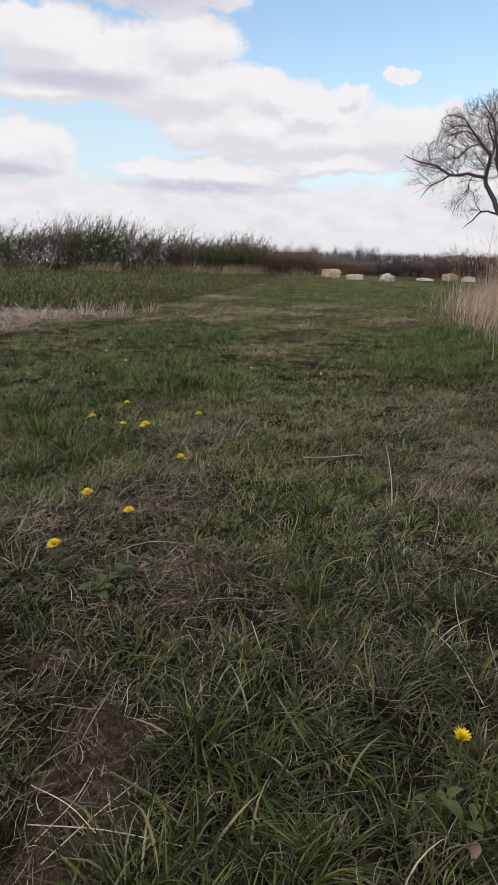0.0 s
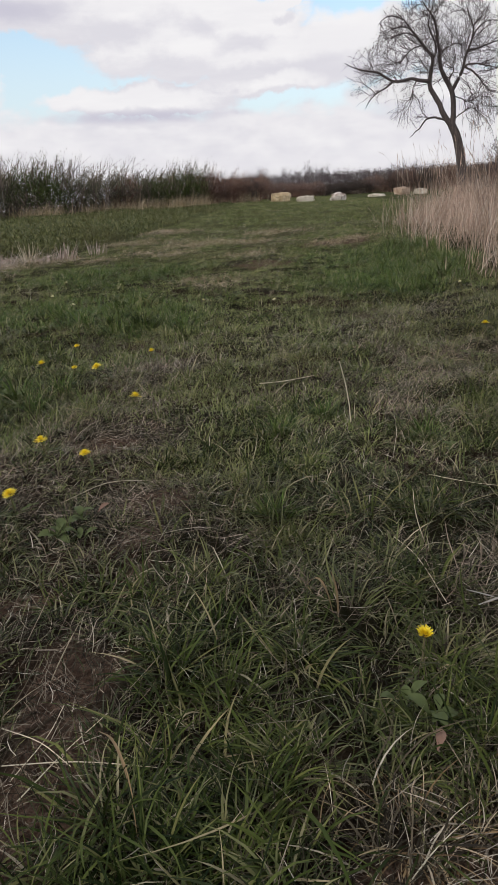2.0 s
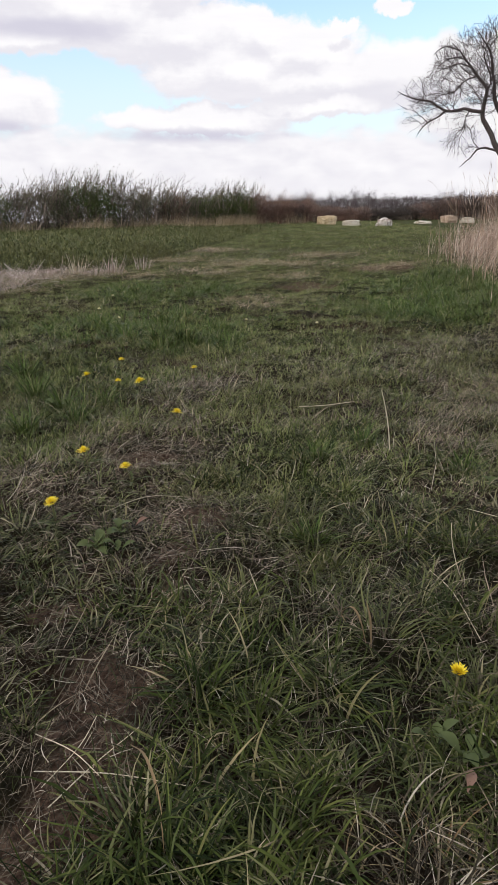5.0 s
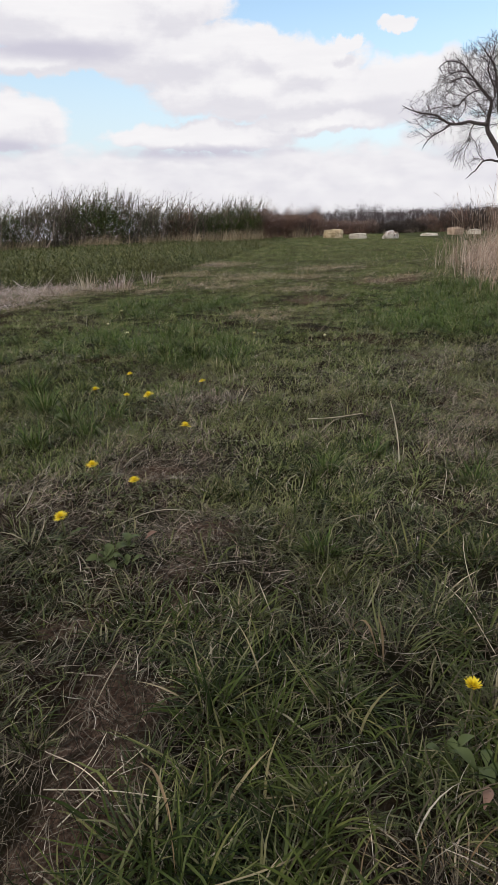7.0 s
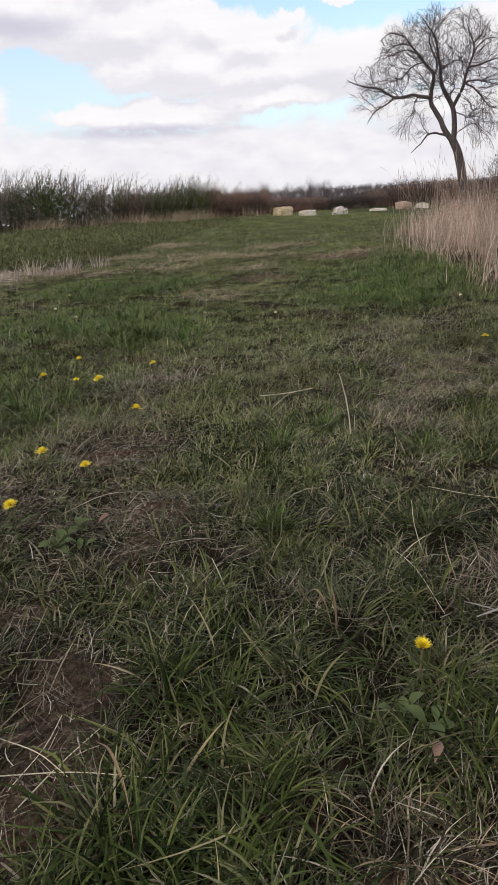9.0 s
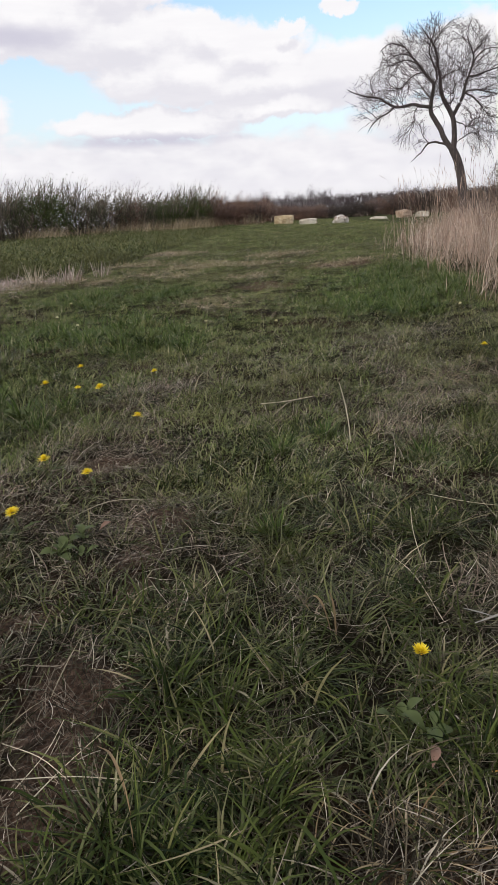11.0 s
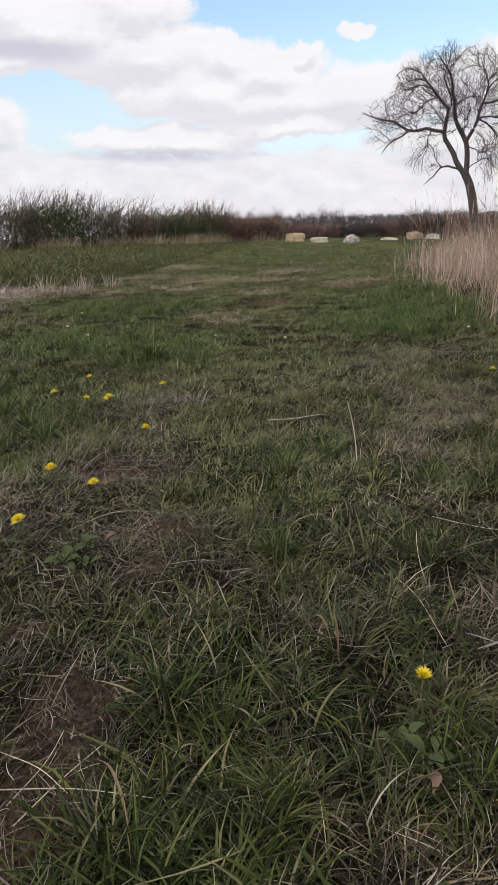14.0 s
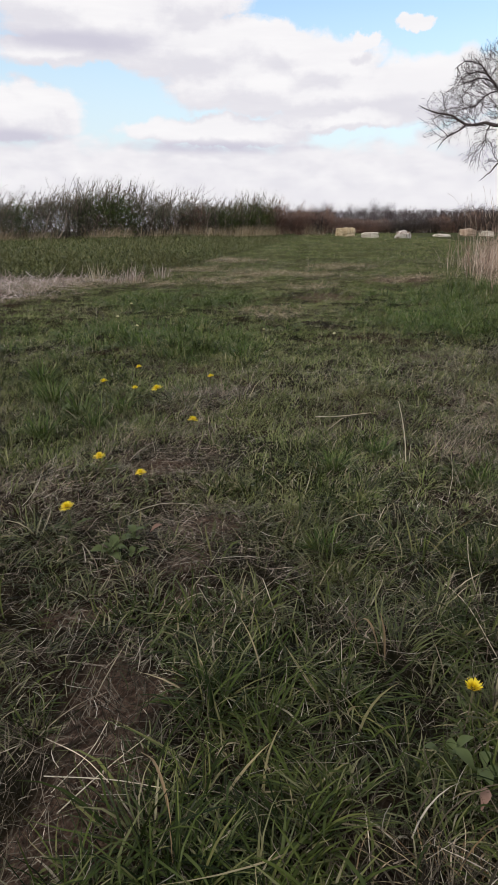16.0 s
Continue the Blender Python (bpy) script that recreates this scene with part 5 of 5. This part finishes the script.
def dandelion(x, y, top, size, openness, tilt, leaves, label, mat=PETAL):
    root = new("dandelion")
    root.location = (x, y, gz(x, y))
    tagged(root, label, "dandelion", "dandelions in the meadow")
    h = max(top - float(gz(x, y)), 0.03)
    lx, ly = 0.35 * h * math.cos(tilt), 0.35 * h * math.sin(tilt)
    c = curve_through([(-lx, -ly, -0.005), (-lx * 0.5, -ly * 0.4, h * 0.5), (0, 0, h)], 7)
    t = tube_arrays(c[None], np.full((1, 7), 0.0022), 6)
    part("stem", solid("stem", t[0], t[1:], STEM, True), root)
    n = 14
    a = np.arange(n) * 2 * np.pi / n
    v = blade_arrays(np.stack([0.003 * np.cos(a), 0.003 * np.sin(a), np.full(n, -0.006)], -1), a, np.full(n, size * 0.42), np.full(n, 0.004), np.full(n, 0.75 * openness + 0.1), np.full(n, 0.2), 2)
    head = part("flower_head", bloom(size, openness, mat), root, "yellow ray florets")
    head.location = (0, 0, h)
    head.rotation_euler = (random.uniform(-0.35, 0.1), random.uniform(-0.25, 0.25), random.uniform(0, 6))
    part("calyx", solid("calyx", v[0], v[1:], STEM), head)
    for i in range(leaves):
        lf = part("leaf", (LEAF_A, LEAF_B)[i % 2], root)
        lf.location = (-lx, -ly, 0.004)
        lf.rotation_euler = (random.uniform(-0.3, 0.3), random.uniform(-0.5, 0.05), i * 6.283 / max(leaves, 1) + random.uniform(-0.4, 0.4))


OPEN = "open yellow dandelion among grass blades"
for dx, dy, dz, ds, do in ((-0.787, 3.49, 0.10, 0.042, 0.9), (-0.661, 3.904, 0.09, 0.034, 0.8), (-0.502, 3.454, 0.072, 0.05, 0.95), (-0.229, 3.75, 0.07, 0.034, 0.85),
                           (-0.277, 2.893, 0.065, 0.044, 1.0), (-0.602, 2.411, 0.062, 0.044, 0.95), (-0.42, 2.236, 0.062, 0.036, 0.9), (-0.603, 1.909, 0.075, 0.04, 0.85),
                           (-0.62, 3.47, 0.07, 0.03, 0.7), (1.548, 3.39, 0.178, 0.036, 0.9)):
    dandelion(dx, dy, dz + 0.001, ds * 1.15, do, random.uniform(0, 6), 4, OPEN)
dandelion(0.393, 1.077, 0.058, 0.038, 0.45, 1.2, 3, "half-open yellow dandelion with broad leaves in the grass")
for dx, dy in ((0.134, 5.46), (-1.22, 7.3), (-1.18, 6.2), (-0.93, 5.7), (0.675, 5.2), (2.2, 5.3)):
    dandelion(dx, dy, 0.07 + float(gz(dx, dy)), 0.032, 0.8, random.uniform(0, 6), 2, "small pale yellow dandelion in short grass", FADED_PETAL)


def broad_leaf(length, width, mat=WEED):
    k = 7
    s = np.linspace(0, 1, k)
    w = width * np.sin(np.pi * (0.06 + 0.94 * s) ** 1.5).clip(0.12)
    z = 0.3 * length * np.sin(s * 2.2) - 0.1 * length * s
    mid = np.stack([s * length, np.zeros(k), z], -1)
    out = np.stack([s * length, w / 2, z + 0.18 * w], -1)
    v = np.concatenate([mid, out, out * (1, -1, 1)])
    i = np.arange(k - 1)
    q = np.concatenate([np.stack([i, i + 1, i + 1 + k, i + k], -1), np.stack([i + 2 * k, i + 1 + 2 * k, i + 1, i], -1)])
    return solid("leaf", v, [q], mat, True)


BROAD = (broad_leaf(0.075, 0.036), broad_leaf(0.055, 0.03))


def broadleaf_weed(x, y, n, scale):
    root = new("broadleaf_weed")
    root.location = (x, y, gz(x, y) + 0.015)
    tagged(root, "small green broad-leaved weed in the turf", "weed", "broad-leaved weeds in the turf")
    for i in range(n):
        lf = part("leaf", BROAD[i % 2], root)
        lf.location = (random.uniform(-0.015, 0.015), random.uniform(-0.015, 0.015), 0.01)
        lf.rotation_euler = (random.uniform(-0.4, 0.4), random.uniform(-0.6, 0.1), i * 6.283 / n + random.uniform(-0.3, 0.3))
        lf.scale = (scale,) * 3


for wx, wy, wn, ws in ((-0.43, 1.72, 7, 0.8), (-0.38, 1.80, 6, 0.75), (-0.36, 1.70, 4, 0.6), (0.355, 0.90, 5, 0.7), (0.305, 0.94, 4, 0.65), (0.85, 2.1, 4, 0.6), (-0.9, 3.2, 6, 1.0)):
    broadleaf_weed(wx, wy, wn, ws)


def dry_stalk(points, radius, label="thin pale dry stalk in the turf"):
    """points: x, y and height over the ground."""
    x0, y0, _ = points[0]
    base = Vector((x0, y0, float(gz(x0, y0))))
    c = curve_through([Vector((x, y, float(gz(x, y)) + z)) - base for x, y, z in points], 9)
    t = tube_arrays(c[None], (radius * np.linspace(1, 0.55, 9))[None], 5)
    ob = new("dry_stalk", solid("dry_stalk", t[0], t[1:], PALE, True))
    ob.location = base
    tagged(ob, label, "dry stalk", "pale dry stalks in the turf")


for pts, r in (([(0.60, 2.50, 0.02), (0.592, 2.50, 0.10), (0.575, 2.50, 0.19), (0.555, 2.51, 0.27)], 0.0026),
               ([(0.57, 1.56, 0.01), (0.555, 1.57, 0.06), (0.545, 1.58, 0.11), (0.545, 1.6, 0.16)], 0.0013),
               ([(0.30, 3.08, 0.03), (0.42, 3.09, 0.035), (0.57, 3.10, 0.03)], 0.0024),
               ([(0.72, 1.94, 0.03), (0.81, 1.82, 0.03), (0.95, 1.74, 0.02)], 0.0010),
               ([(-0.36, 0.82, 0.02), (-0.30, 0.89, 0.03), (-0.23, 0.97, 0.02)], 0.0013),
               ([(-0.40, 0.89, 0.02), (-0.27, 0.87, 0.025), (-0.14, 0.85, 0.02)], 0.0012),
               ([(-0.42, 0.98, 0.02), (-0.34, 0.92, 0.035), (-0.28, 0.86, 0.03)], 0.0011),
               ([(-0.38, 0.86, 0.02), (-0.33, 0.93, 0.035), (-0.31, 1.0, 0.04)], 0.0010),
               ([(0.63, 2.56, 0.01), (0.63, 2.56, 0.05), (0.632, 2.56, 0.085)], 0.0014),
               ([(0.02, 1.42, 0.01), (0.005, 1.43, 0.05), (-0.01, 1.44, 0.09)], 0.0015),
               ([(0.49, 1.58, 0.02), (0.50, 1.42, 0.03), (0.51, 1.25, 0.02)], 0.0013),
               ([(-0.48, 2.02, 0.02), (-0.34, 2.10, 0.035), (-0.2, 2.12, 0.02)], 0.0014)):
    dry_stalk(pts, r)


def dead_blade(points, width, mat, label):
    """A broad dry blade with a fold along its middle. points: x, y and height over the ground."""
    x0, y0, _ = points[0]
    base = Vector((x0, y0, float(gz(x0, y0))))
    k = 12
    c = curve_through([Vector((x, y, float(gz(x, y)) + z)) - base for x, y, z in points], k)
    run = np.gradient(c, axis=0)
    side = np.cross(run, (0.25, 0.1, 1.0))
    side /= np.linalg.norm(side, axis=1, keepdims=True) + 1e-9
    w = width / 2 * np.sin(np.linspace(0.5, 3.05, k))[:, None]
    fold = np.array((0, 0, 0.22))
    v = np.concatenate([c - side * w + fold * w, c - fold * w, c + side * w + fold * w])
    i = np.arange(k - 1)
    q = np.concatenate([np.stack([i + a, i + a + k, i + a + k + 1, i + a + 1], -1) for a in (0, k)])
    ob = new("dead_blade", solid("dead_blade", v, [q], mat, True))
    ob.location = base
    tagged(ob, label, "dead grass", "broad dead blades in the turf")


dead_blade([(0.565, 1.205, 0.03), (0.62, 1.19, 0.05), (0.66, 1.19, 0.055), (0.71, 1.2, 0.03)], 0.013, GREY_BLADE, "broad bleached grey blade lying on the turf")
dead_blade([(0.55, 1.24, 0.05), (0.575, 1.205, 0.055), (0.60, 1.185, 0.05)], 0.008, GREY_BLADE, "short bleached grey blade lying on the turf")
dead_blade([(0.80, 1.47, 0.02), (0.79, 1.49, 0.06), (0.782, 1.50, 0.085), (0.79, 1.51, 0.10)], 0.012, GREY_BLADE, "upright bleached grey blade in the turf")
dead_blade([(0.42, 0.80, 0.03), (0.46, 0.78, 0.05), (0.51, 0.75, 0.04)], 0.008, ORANGE, "dry blade with an orange tip in dark grass")
dead_blade([(0.24, 1.225, 0.015), (0.228, 1.245, 0.06), (0.212, 1.265, 0.08), (0.192, 1.275, 0.065), (0.202, 1.262, 0.045)], 0.009, RUST, "curled tan dead blade standing in the turf")
dead_blade([(0.25, 1.215, 0.01), (0.25, 1.24, 0.06), (0.243, 1.26, 0.09)], 0.008, RUST, "tan dead blade standing in the turf")
dead_blade([(-0.235, 0.90, 0.05), (-0.20, 0.83, 0.10), (-0.175, 0.77, 0.09), (-0.165, 0.72, 0.03)], 0.0052, RUST, "long arching tan blade over green grass")
dead_blade([(-0.50, 2.30, 0.02), (-0.40, 2.34, 0.035), (-0.28, 2.36, 0.02)], 0.006, TAN, "long tan blade lying on worn turf")
dead_blade([(0.62, 1.90, 0.02), (0.64, 1.86, 0.07), (0.665, 1.85, 0.11)], 0.007, RUST, "tan dead blade standing in the turf")


def fallen_leaf(x, y, length, width, turn, label):
    ob = new("fallen_leaf", broad_leaf(length, width, BROWN_DRY))
    ob.matrix_basis = pose(x, y, float(gz(x, y)) + 0.025, 8, -12, turn)
    tagged(ob, label, "leaf", "fallen leaves in the turf")


fallen_leaf(-0.34, 1.84, 0.045, 0.018, 35, "curled pinkish-brown fallen leaf on worn turf")
fallen_leaf(0.325, 0.82, 0.04, 0.018, 60, "withered tan leaf lying under the dandelion")
